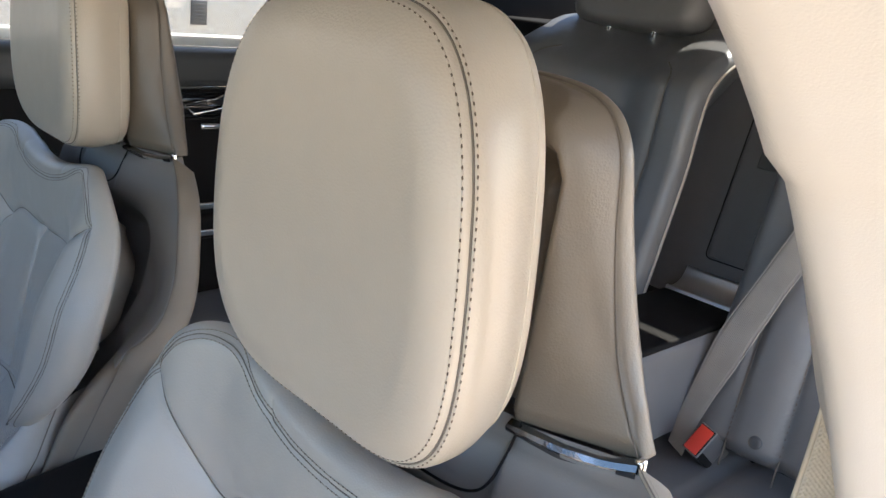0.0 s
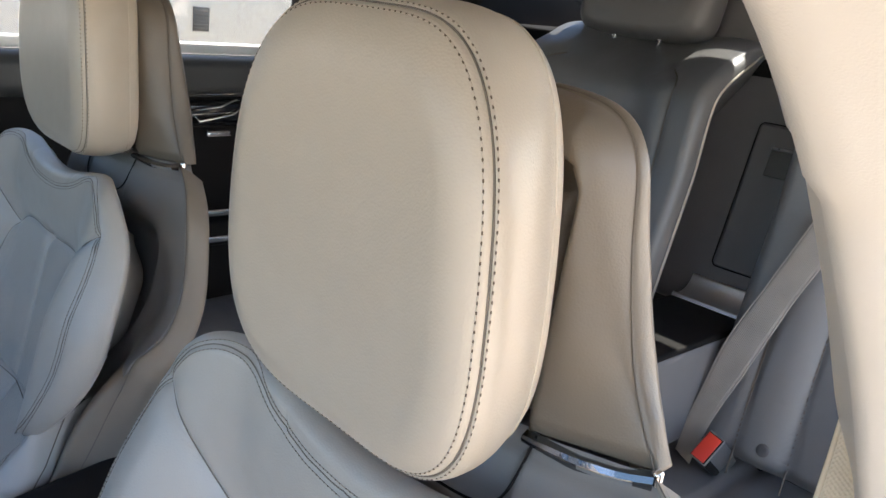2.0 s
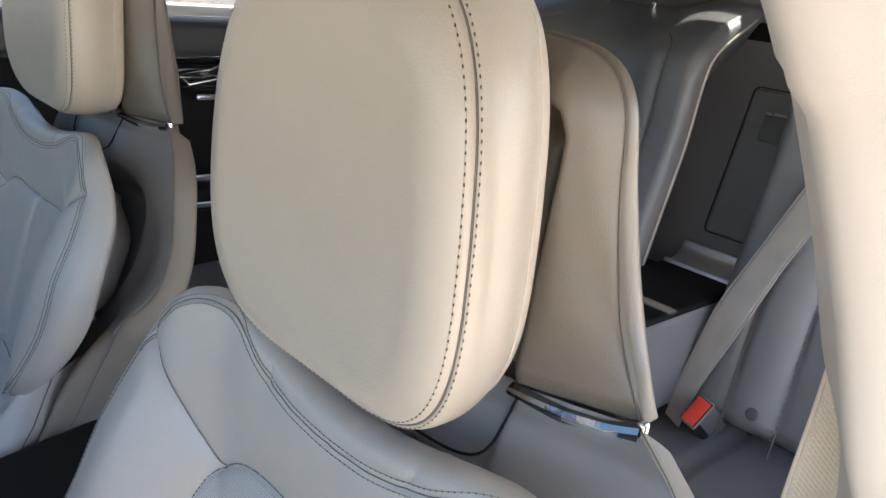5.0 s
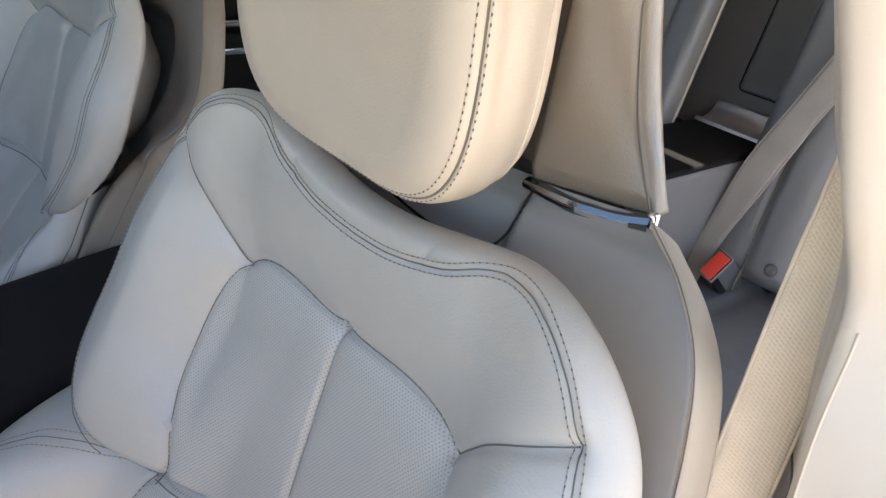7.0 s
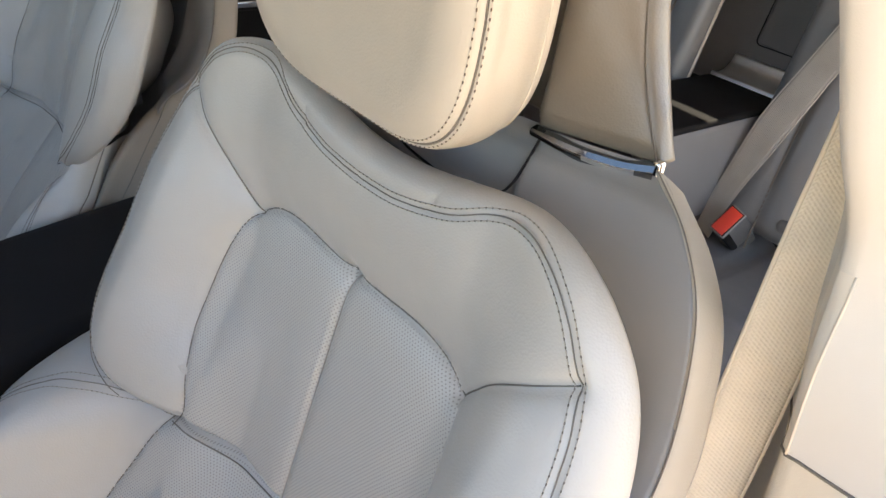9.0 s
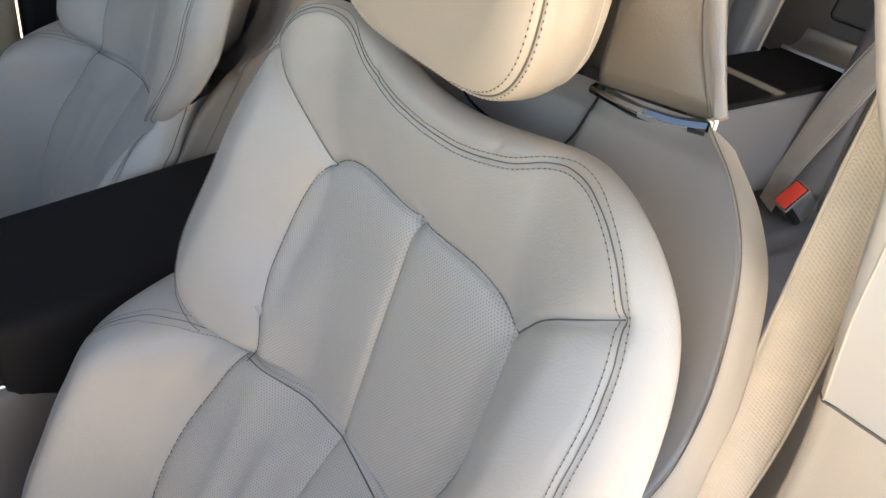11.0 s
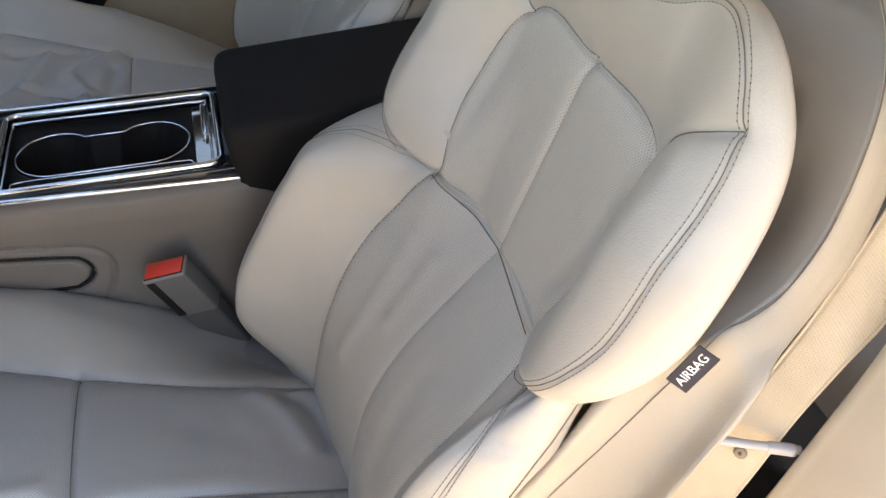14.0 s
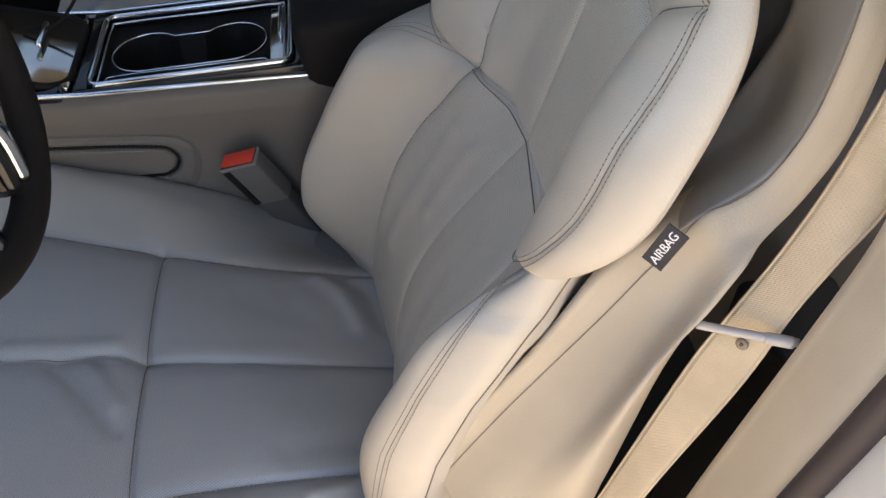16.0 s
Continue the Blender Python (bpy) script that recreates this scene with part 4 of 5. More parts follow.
sloped(part("lever", rounded_box((0.008, 0.075, 0.010), (-0.112, 0.415, 0.524), 0.004), CHROME, console, "small chrome release lever"))
sloped(part("lever_plate", rounded_box((0.026, 0.13, 0.004), (-0.113, 0.395, 0.518), 0.0015), DARK_METAL, console, "satin metal plate"))
sloped(cord("trim_strip", spline([(-0.80, 0.297, 0.528), (-0.40, 0.2965, 0.5265), (-0.12, 0.297, 0.524), (-0.07, 0.299, 0.521), (-0.058, 0.304, 0.518)], 80), 0.0034, CHROME, console, "long bright chrome edge strip", 8), 0.055)
sloped(cord("trim_strip", spline([(-0.80, 0.497, 0.528), (-0.40, 0.497, 0.5265), (-0.10, 0.497, 0.524)], 60), 0.003, CHROME, console, "long bright chrome edge strip", 8), 0.09)
# padded armrest lid
bm = rounded_box((0.42, 0.205, 0.17), (0.117, 0.392, 0.522), 0.022, 4)
for vert in bm.verts:
    if vert.co.x < 0 and vert.co.z < 0.5:
        vert.co.x += 0.035 * (0.5 - vert.co.z) / 0.06
    vert.co.z += 0.15 * (vert.co.x + 0.09)
part("armrest_lid", bm, BLACK, console, "black soft vinyl armrest lid")
part("armrest_body", rounded_box((0.40, 0.19, 0.40), (0.14, 0.392, 0.235), 0.012), BLACK, console, "black console body under the armrest")
# gear selector panel ahead of the tray
part("selector_panel", rounded_box((0.30, 0.20, 0.05), (-0.525, 0.395, 0.505), 0.008), GLOSS, console, "glossy black selector panel")
bm = rounded_box((0.26, 0.165, 0.014), (-0.50, 0.395, 0.555), 0.006, 3)
for vert in bm.verts:
    vert.co.z -= 0.9 * (vert.co.y - 0.395) ** 2 + 0.22 * (vert.co.x + 0.50)
plate = part("selector_plate", bm, DARK_METAL, console, "dark mirror-polished selector plate")
cord("plate_rim", [(x, y, z - 0.22 * (x + 0.50)) for x, y, z in round_rect(-0.64, -0.372, 0.312, 0.478, 0.554, 0.03)], 0.0045, BLACK, plate, "black rubber rim", 8, True)
part("selector", rounded_box((0.008, 0.055, 0.008), (-0.412, 0.405, 0.549), 0.003), CHROME, console, "slim chrome selector line")
cable = thing("charging_cable", (-0.40, 0.43, 0.54), "thin black cable lying over the console", "cable")
cord("cord", spline([(-0.36, 0.50, 0.60), (-0.362, 0.475, 0.60), (-0.372, 0.44, 0.575), (-0.40, 0.42, 0.552), (-0.44, 0.42, 0.547)], 40), 0.0022, BLACK, cable)

# ---- belt buckles ----
def buckle(name, base, top, across, label, wide=0.046, tall=0.072):
    """A buckle on its sleeve: housing with a pale rim and a dark bevelled flank, inset red button."""
    b = thing(name, base, label, "seat belt")
    o, t, a = Vector(base), Vector(top), Vector(across)
    u = (t - o).normalized()
    a = (a - u * a.dot(u)).normalized()
    n = u.cross(a).normalized()
    def place(bm):
        m = Matrix((a, n, u)).transposed().to_4x4()
        m.translation = t
        bmesh.ops.transform(bm, matrix=m, verts=bm.verts)
        return bm
    body = part("housing", place(rounded_box((wide - 0.001, 0.026, tall), (0, 0, -tall / 2 - 0.002), 0.003)), GREY, b, "grey plastic buckle housing")
    part("rim", place(rounded_box((wide, 0.0272, 0.0045), (0, 0, -0.0023), 0.0016, 2)), BUCKLE_RIM, body, "pale rim round the button")
    part("flank", place(rounded_box((0.012, 0.0276, tall - 0.006), (0.0065 - wide / 2, -0.0004, -tall / 2 - 0.003), 0.003, 2)), BLACK, body, "black bevelled flank")
    part("slot", place(rounded_box((wide - 0.0030, 0.0246, 0.003), (0, 0, -0.0012), 0.0008, 2)), BLACK, body, "dark slot round the button")
    part("button", place(rounded_box((wide - 0.0050, 0.0218, 0.005), (-0.0004, 0.0006, -0.0016), 0.0014, 2)), RED, b, "red release button")
    length = (t - o).length
    part("sleeve", place(rounded_box((wide - 0.006, 0.023, length - tall + 0.01), (0, 0, -tall + 0.01 - (length - tall + 0.01) / 2), 0.004)), DARK_GREY, b, "dark sleeve of the buckle")
    return b
buckle("driver_buckle", (-0.088, 0.264, 0.285), (-0.174, 0.243, 0.456), (0.868, -0.282, 0.409), "grey seat belt buckle with red button beside the driver seat", 0.053, 0.078)
buckle("rear_buckle", (1.006, 0.160, 0.548), (0.922, 0.150, 0.612), (0.50, -0.22, 0.84), "grey seat belt buckle with red button on the rear bench")
buckle("passenger_buckle", (0.02, 0.54, 0.36), (-0.01, 0.545, 0.52), (0.93, -0.25, 0.2), "grey seat belt buckle beside the passenger seat")

# ---- driver belt, its guide bar ----
BUTTON_BEIGE = plastic("button_beige", (0.30, 0.25, 0.19), rough=0.4)
def disc(radius, height):
    """A flat round button with a softened rim, its foot at the origin."""
    v, f = grid([[(r * math.cos(g), r * math.sin(g), h) for g in np.linspace(0, 2 * math.pi, 25)] for r, h in ((radius, 0.0), (radius, height * 0.6), (radius * 0.9, height), (radius * 0.4, height * 0.85), (0.00005, height * 0.8))])
    bm = bmesh.new()
    vs = [bm.verts.new(p) for p in v]
    for q in f:
        bm.faces.new([vs[i] for i in q])
    bmesh.ops.remove_doubles(bm, verts=bm.verts, dist=0.00002)
    return bm
def strap(name, left, right, mat, label, thick=0.0013, n=90):
    a, b = spline(left, n), spline(right, n)
    th = thing(name, tuple(map(float, b[-1])), label, "seat belt")
    mid = (a + b) / 2
    t = np.gradient(mid, axis=0)
    nn = np.cross(b - a, t)
    nn /= np.linalg.norm(nn, axis=1)[:, None]
    s = np.concatenate([[0], np.cumsum(np.linalg.norm(np.diff(mid, axis=0), axis=1))])
    rows, uvs = [], []
    for i in range(n):
        w = float(np.linalg.norm(b[i] - a[i]))
        prof = [(k, thick) for k in np.linspace(0, 1, 9)] + [(k, -thick) for k in np.linspace(1, 0, 9)] + [(0, thick)]
        rows.append([a[i] + (b[i] - a[i]) * k + nn[i] * h * (0.55 if k in (0, 1) else 1) for k, h in prof])
        uvs += [(k * 0.047, s[i]) for k, h in prof]
    v, f = grid(rows)
    web = mesh_object("webbing", v, f, mat, th, "woven belt webbing", np.array(uvs))
    for line in (a, b):
        cord("selvedge", line, 0.0014, mat, th, "rounded woven belt edge", 6)
    return th
belt = strap("driver_belt", [(0.34, -0.195, 1.16), (0.313, -0.2, 1.0), (0.304, -0.2, 0.934), (0.29, -0.2, 0.78), (0.273, -0.2, 0.69), (0.251, -0.2, 0.616), (0.232, -0.2, 0.55), (0.19, -0.2, 0.335), (0.16, -0.2, 0.18)],
             [(0.345, -0.236, 1.16), (0.330, -0.2285, 1.0), (0.326, -0.2285, 0.927), (0.316, -0.2285, 0.77), (0.296, -0.2285, 0.70), (0.281, -0.2285, 0.645), (0.265, -0.2285, 0.555), (0.219, -0.2285, 0.382), (0.185, -0.2285, 0.20)],
             WEB, "cream woven seat belt hanging beside the driver seat")
guide = thing("belt_guide", (0.262, -0.226, 0.60), "pale grey metal bar that guides the driver belt", "belt guide")
cord("bar", spline([(0.219, -0.210, 0.6215), (0.251, -0.2275, 0.6265), (0.287, -0.2415, 0.6275)], 24), 0.0036, PALE_GREY, guide, sides=12)
part("sleeve", rounded_box((0.024, 0.009, 0.009), (0, 0, 0), 0.004, 3, Matrix.Rotation(radians(-21), 4, "Z")), PALE_GREY, guide, "thicker sleeve on the bar").location = (0.2735, -0.237, 0.6272)
stop = part("stop_button", disc(0.0052, 0.0022), BUTTON_BEIGE, belt, "small round beige stop button")
stop_n = Vector((-0.776, -0.590, 0.223))
stop.matrix_local = Matrix.Translation(Vector((0.2590, -0.2183, 0.6018)) - Vector(belt.location)) @ stop_n.to_track_quat("Z", "Y").to_matrix().to_4x4()
hole = part("pin", disc(0.0014, 0.0008), HOLE, stop)
hole.location = (0, 0, 0.0022)
def on_rear_back(y, b):
    return (0.955 + 0.27 * b, y, 0.606 + 0.963 * b)
strap("rear_belt", [on_rear_back(y, b) for y, b in ((0.065, 0.55), (0.133, 0.335), (0.163, 0.236), (0.190, 0.147), (0.200, 0.072), (0.206, 0.013), (0.207, -0.035))],
      [on_rear_back(y, b) for y, b in ((0.022, 0.50), (0.108, 0.265), (0.131, 0.185), (0.150, 0.110), (0.168, 0.045), (0.178, -0.005), (0.182, -0.045))], REAR_WEB, "taupe rear seat belt across the bench back")

# ---- rear bench ----
rear = thing("rear_bench", (1.0, 0.355, 0.2), "leather rear bench in a shaded tone with folded-down centre armrest", "car seat")
def rear_back(y0, y1, name, label, bulge=0.03):
    fr = Frame((1.0, 0, 0.606), (0.27, 0, 0.963), (-0.963, 0, 0.27))
    c, h = (y0 + y1) / 2, (y1 - y0) / 2
    out = [(c + x * h, b) for x, b in ((-0.95, 0.600), (-0.985, 0.57), (-1, 0.49), (-1, 0.2), (-1, 0.03), (-0.98, -0.02), (-0.5, -0.03), (0, -0.03), (0.5, -0.03), (0.98, -0.02), (1, 0.03), (1, 0.2), (1, 0.49), (0.985, 0.57), (0.95, 0.600), (0.45, 0.612), (0, 0.616), (-0.45, 0.612))]
    def front(a, b):
        w = np.abs(a - c)
        return bulge * smooth_step(w, h - 0.17, h - 0.06) + 0.012 * smooth_step(b, 0.33, 0.45) - 0.145 * smooth_step(b, 0.46, 0.64)
    pan = spline([(c - h + 0.14, -0.05), (c - h + 0.13, 0.2), (c - h + 0.15, 0.34), (c - h + 0.19, 0.38), (c, 0.385), (c + h - 0.19, 0.38), (c + h - 0.15, 0.34), (c + h - 0.13, 0.2), (c + h - 0.14, -0.05)], 160)
    pip = [spline([(c + k * (h - 0.070), -0.05), (c + k * (h - 0.064), 0.10), (c + k * (h - 0.064), 0.35), (c + k * (h - 0.066), 0.459), (c + k * (h - 0.074), 0.492), (c + k * (h - 0.10), 0.512)], 90) for k in (-1, 1)]
    lines = [(pan, 0.010, 0.005)] + [(p, 0.008, 0.006) for p in pip]
    v, f, uv, end = pillow(fr, out, (c, 0.22), front, 0.9, 0.035, 0.06, lines, 260, 70)
    ob = mesh_object(name, v, f, SHADED_REAR_LEATHER, rear, label, uv)
    for p in [pan] + pip:
        cord("seam", surface_line(fr, p, front, lines, 0.0005), 0.0014, SEAM, ob, sides=5)
    # a pale cord down each side edge paints its sunlit rim
    for k in (-1, 1):
        rim = spline([(c + k * h * 0.999, b) for b in (0.0, 0.12, 0.25, 0.38, 0.46)] + [(c + k * h * 0.994, 0.53), (c + k * h * 0.975, 0.575)], 60)
        cord("lit_rim", fr(rim[:, 0], rim[:, 1], front(rim[:, 0], rim[:, 1]) - 0.030), 0.0026, PALE_SEAM, ob, "pale cord for the sunlit edge", 6)
    return ob
rb = rear_back(-0.30, 0.205, "seat_back", "leather back of the rear seat in a shaded tone")
bm = disc(0.0095, 0.0045)
bmesh.ops.transform(bm, matrix=Matrix.Translation((0.9835, 0.098, 0.614)) @ Vector((-0.963, 0, 0.27)).to_track_quat("Z", "Y").to_matrix().to_4x4(), verts=bm.verts)
part("button", bm, GREY, rb, "small round plastic button")
rear_back(0.352, 0.785, "seat_back", "leather back of the rear seat in a shaded tone, sunlit on top")
# recess behind the armrest with its hatch
lean = Matrix(((0, 0.27, -0.963, 1.155), (1, 0, 0, 0.255), (0, 0.963, 0.27, 0.745), (0, 0, 0, 1)))
def leaning(bm):
    bmesh.ops.transform(bm, matrix=lean, verts=bm.verts)
    return bm
# Added height above the seat backs blocks the sun from the armrest.
part("recess_wall", leaning(rounded_box((0.40, 0.590, 0.03), (0.04, 0.265, -0.016), 0.006, 2)), SHELL, rear, "plain taupe recess panel")
hatch = part("hatch", leaning(rounded_box((0.20, 0.245, 0.008), (-0.028, 0.172, 0.0), 0.004, 2)), SHELL, rear, "taupe pass-through hatch")
cord("hatch_gap", [tuple(lean @ Vector((x, y, 0.0035))) for x, y, z in round_rect(-0.130, 0.074, 0.048, 0.297, 0, 0.01)], 0.0010, BLACK, hatch, closed=True)
part("handle_cup", leaning(rounded_box((0.075, 0.048, 0.006), (0.003, 0.236, 0.003), 0.003, 2)), GREY, hatch, "recessed hatch handle")
part("handle_lip", leaning(rounded_box((0.072, 0.005, 0.010), (0.003, 0.258, 0.006), 0.0022, 2)), SATIN, hatch)
arm = part("armrest", rounded_box((0.37, 0.144, 0.155), (0.970, 0.279, 0.660), 0.012, 3), SHELL, rear, "folded-down armrest with taupe sides")
part("armrest_top", rounded_box((0.309, 0.142, 0.010), (0.9385, 0.279, 0.739), 0.004, 2), BLACK, arm, "black control top")
channel = [(1.094, 0.738), (1.096, 0.7475), (1.100, 0.7480), (1.104, 0.7455), (1.115, 0.7440), (1.130, 0.7470), (1.143, 0.7560), (1.149, 0.7660), (1.151, 0.7705), (1.155, 0.7710), (1.157, 0.765), (1.157, 0.738)]
v, f = grid([[(x, y, z) for x, z in spline(channel, 40)] for y in (0.2085, 0.28, 0.350)])
mesh_object("armrest_strip", v, f, metal("brushed_silver", (0.90, 0.90, 0.91), 0.38), arm, "hollow brushed silver strip")
rows = []
for i, x in enumerate(np.linspace(0.42, 1.05, 50)):
    row = []
    for y in np.linspace(-0.33, 1.04, 110):
        z = 0.545 + 0.012 * math.cos((x - 0.8) * 4) - 0.06 * (1 - smooth_step(x, 0.42, 0.49)) + 0.02 * smooth_step(abs(y - 0.355), 0.45, 0.62)
        for k in (0.12, 0.60):
            z -= 0.008 * math.exp(-((y - k) / 0.006) ** 2)
        z -= 0.008 * math.exp(-((x - 0.80) / 0.006) ** 2)
        row.append((x, y, z))
    rows.append(row)
rows = [[(0.415, p[1], 0.22) for p in rows[0]]] + rows
v, f = grid(rows)
mesh_object("cushion", v, f, SHADED_REAR_LEATHER, rear, "leather bench cushion in a shaded tone", v[:, :2].copy())
def rear_headrest(y):
    fr = Frame((1.225, 0, 1.222), (0.15, 0, 0.99), (-0.99, 0, 0.15))
    out = [(y + a * 1.12, b) for a, b in mirrored([(0, 0.095), (0.07, 0.092), (0.115, 0.075), (0.13, 0.03), (0.13, -0.03), (0.122, -0.065), (0.09, -0.08), (0, -0.083)])]
    v, f, uv, e = pillow(fr, out, (y, 0), lambda a, b: 0.02 - 0.5 * (a - y) ** 2, 0.75, 0.05, 0.06, [], 140, 40)
    ob = mesh_object("headrest", v, f, SHADED_REAR_LEATHER, rear, "leather rear headrest in a shaded tone", uv)
    for k in (-0.05, 0.05):
        cord("post", [(1.24, y + k, 1.19), (1.225, y + k, 1.11)], 0.006, CHROME, ob)
rear_headrest(0.60)
rear_headrest(-0.06)

# ---- body of the car ----
def panel(name, bm, mat, label, category="car body"):
    return tagged(part(name, bm, mat, None), label, category, "", "structure")
panel("floor", rounded_box((3.0, 1.55, 0.04), (0.3, 0.37, -0.02), 0.01, 1), DARK, "black carpeted cabin floor")
panel("ceiling", rounded_box((1.715, 1.42, 0.05), (0.4575, 0.425, 1.335), 0.02, 2), HEADLINER, "cloth headliner darkened against bounced light")
# Unseen rail, set low to keep sky light off the headrest.
panel("roof_rail", rounded_box((2.1, 0.14, 0.11), (0.35, -0.352, 1.287), 0.04, 3), WHITE, "white roof side rail above the open door")
panel("rear_shelf", rounded_box((0.50, 1.36, 0.03), (1.50, 0.355, 1.115), 0.01, 2), BLACK, "dark parcel shelf behind the bench")
panel("rear_shelf_edge", rounded_box((0.04, 1.32, 0.085), (1.705, 0.375, 1.172), 0.012, 2), BLACK, "dark raised edge of the parcel shelf")
panel("dashboard", rounded_box((0.40, 1.40, 0.42), (-0.98, 0.355, 0.72), 0.06, 3), BLACK, "black padded dashboard")
panel("bulkhead", rounded_box((0.05, 1.5, 0.95), (-1.2, 0.355, 0.45), 0.01, 1), DARK, "dark front bulkhead")
panel("trunk_wall", rounded_box((0.05, 1.4, 1.0), (1.42, 0.355, 0.6), 0.01, 1), DARK, "dark wall behind the bench")
# far door with its window
door = thing("passenger_door", (0.3, 1.12, 0.1), "black and beige passenger door with chrome fittings", "car door")
part("upper_pad", rounded_box((2.1, 0.07, 0.075), (-0.15, 1.135, 0.985), 0.022, 3), DOOR_PAD, door, "black padded door top")
part("middle_panel", rounded_box((2.1, 0.05, 0.25), (-0.15, 1.145, 0.83), 0.01, 2), BLACK, door, "black door panel")
part("lower_panel", rounded_box((1.30, 0.06, 0.60), (-0.55, 1.142, 0.405), 0.02, 2), DOOR_BEIGE, door, "beige lower door panel")
part("rear_panel", rounded_box((0.795, 0.06, 0.60), (0.5025, 1.141, 0.405), 0.02, 2), BLACK, door, "black rear part of the door panel")
bm = rounded_box((0.70, 0.03, 0.45), (-0.55, 1.112, 0.33), 0.012, 2)
for vert in bm.verts:
    if vert.co.x > -0.5:
        vert.co.x += 0.68 * (vert.co.z - 0.5) + 0.005
part("front_pocket", bm, BLACK, door, "black pocket panel with a slanted edge")
part("sill_strip", rounded_box((2.1, 0.02, 0.022), (-0.15, 1.168, 1.032), 0.005, 2), WHITE, door, "bright window sill strip")
part("armrest", rounded_box((0.62, 0.09, 0.05), (0.45, 1.09, 0.70), 0.015, 3), BLACK, door, "black door armrest")
for z, x0, x1 in ((0.742, 0.50, 0.80), (0.690, 0.53, 0.80)):
    part("chrome_trim", rounded_box((x1 - x0, 0.012, 0.014), ((x0 + x1) / 2, 1.05, z), 0.004, 2), CHROME, door, "bright chrome trim")
for z, x0, x1 in ((0.95, 0.40, 0.80), (0.915, 0.45, 0.80)):
    cord("trim_line", [(x0, 1.1, z), ((x0 + x1) / 2, 1.098, z + 0.004), (x1 - 0.1, 1.1, z + 0.006)], 0.0014, DARK_METAL, door)
hb = part("handle_bowl", rounded_box((0.13, 0.02, 0.05), (0.655, 1.112, 0.918), 0.012, 3), GLOSS, door, "recessed black handle bowl")
cord("handle_rim", [(0.60, 1.098, 0.925), (0.66, 1.096, 0.932), (0.692, 1.096, 0.945), (0.715, 1.097, 0.940), (0.69, 1.096, 0.918), (0.62, 1.097, 0.905)], 0.0024, DARK_METAL, hb, closed=True)
part("pull_handle", rounded_box((0.05, 0.012, 0.012), (0.655, 1.092, 0.883), 0.005, 3), CHROME, door, "chrome pull handle")
for x in (0.86, -0.52):
    part("window_post", rounded_box((0.05, 0.05, 0.32), (x, 1.13, 1.165), 0.012, 2), BLACK, door)
side2 = thing("rear_right_door", (1.1, 1.13, 0.1), "black and beige rear door beyond the bench", "car door")
part("panel", rounded_box((0.55, 0.06, 0.95), (1.165, 1.145, 0.55), 0.02, 2), SHELL, side2)
part("top_pad", rounded_box((0.55, 0.07, 0.06), (1.165, 1.135, 1.055), 0.02, 2), BLACK, side2)
panel("left_quarter", rounded_box((0.9, 0.05, 0.44), (0.98, -0.385, 0.22), 0.02, 2), DOOR_BEIGE, "beige sill trim of the rear left opening")

# tinted panes
GLASS, nt, b = nodes_of("tinted_glass")
tr = nt.nodes.new("ShaderNodeBsdfTransparent")
tr.inputs[0].default_value = (0.18, 0.19, 0.188, 1)
gl = nt.nodes.new("ShaderNodeBsdfGlossy")
gl.inputs["Roughness"].default_value = 0.02
mx = nt.nodes.new("ShaderNodeMixShader")
mx.inputs[0].default_value = 0.06
nt.links.new(tr.outputs[0], mx.inputs[1])
nt.links.new(gl.outputs[0], mx.inputs[2])
nt.links.new(mx.outputs[0], nt.nodes["Material Output"].inputs[0])
def pane(name, corners, label, glass):
    bm = bmesh.new()
    vs = [bm.verts.new(c) for c in corners]
    face = bm.faces.new(vs)
    r = bmesh.ops.extrude_face_region(bm, geom=[face])
    n = (Vector(corners[1]) - Vector(corners[0])).cross(Vector(corners[2]) - Vector(corners[0])).normalized() * 0.004
    bmesh.ops.translate(bm, vec=n, verts=[q for q in r["geom"] if isinstance(q, bmesh.types.BMVert)])
    return tagged(part(name, bm, glass, None, smooth=False), label, "window", "", "structure")
CLEAR = GLASS.copy()
CLEAR.name = "clear_glass"
CLEAR.node_tree.nodes["Transparent BSDF"].inputs[0].default_value = (0.70, 0.72, 0.715, 1)
SMOKED = GLASS.copy()
SMOKED.name = "lightly_tinted_glass"
SMOKED.node_tree.nodes["Transparent BSDF"].inputs[0].default_value = (0.60, 0.615, 0.61, 1)
pane("window_1", [(-1.15, 1.17, 1.04), (0.86, 1.17, 1.04), (0.86, 1.13, 1.315), (-0.40, 1.13, 1.315)], "side window of the passenger door", SMOKED)
pane("window_2", [(0.88, 1.17, 1.08), (1.45, 1.17, 1.08), (1.30, 1.13, 1.315), (0.88, 1.13, 1.315)], "tinted rear side window", GLASS)
pane("window_3", [(1.74, -0.3, 1.13), (1.74, 1.05, 1.13), (1.30, 1.13, 1.325), (1.30, -0.28, 1.325)], "sloping tinted rear window", SMOKED)
pane("window_4", [(-1.18, -0.35, 0.94), (-1.18, 1.12, 0.94), (-0.40, 1.13, 1.320), (-0.40, -0.28, 1.320)], "sloping windscreen", CLEAR)
panel("rear_wall_left", rounded_box((0.42, 0.05, 0.30), (1.52, -0.33, 1.0), 0.02, 2), BLACK, "dark rear quarter trim")
panel("rear_pillar", rounded_box((0.46, 0.05, 0.29), (1.49, 1.085, 1.175), 0.02, 2), BLACK, "dark trim of the rear roof pillar")
panel("rear_wall_right", rounded_box((0.42, 0.05, 0.30), (1.52, 1.12, 1.0), 0.02, 2), BLACK, "dark rear quarter trim")

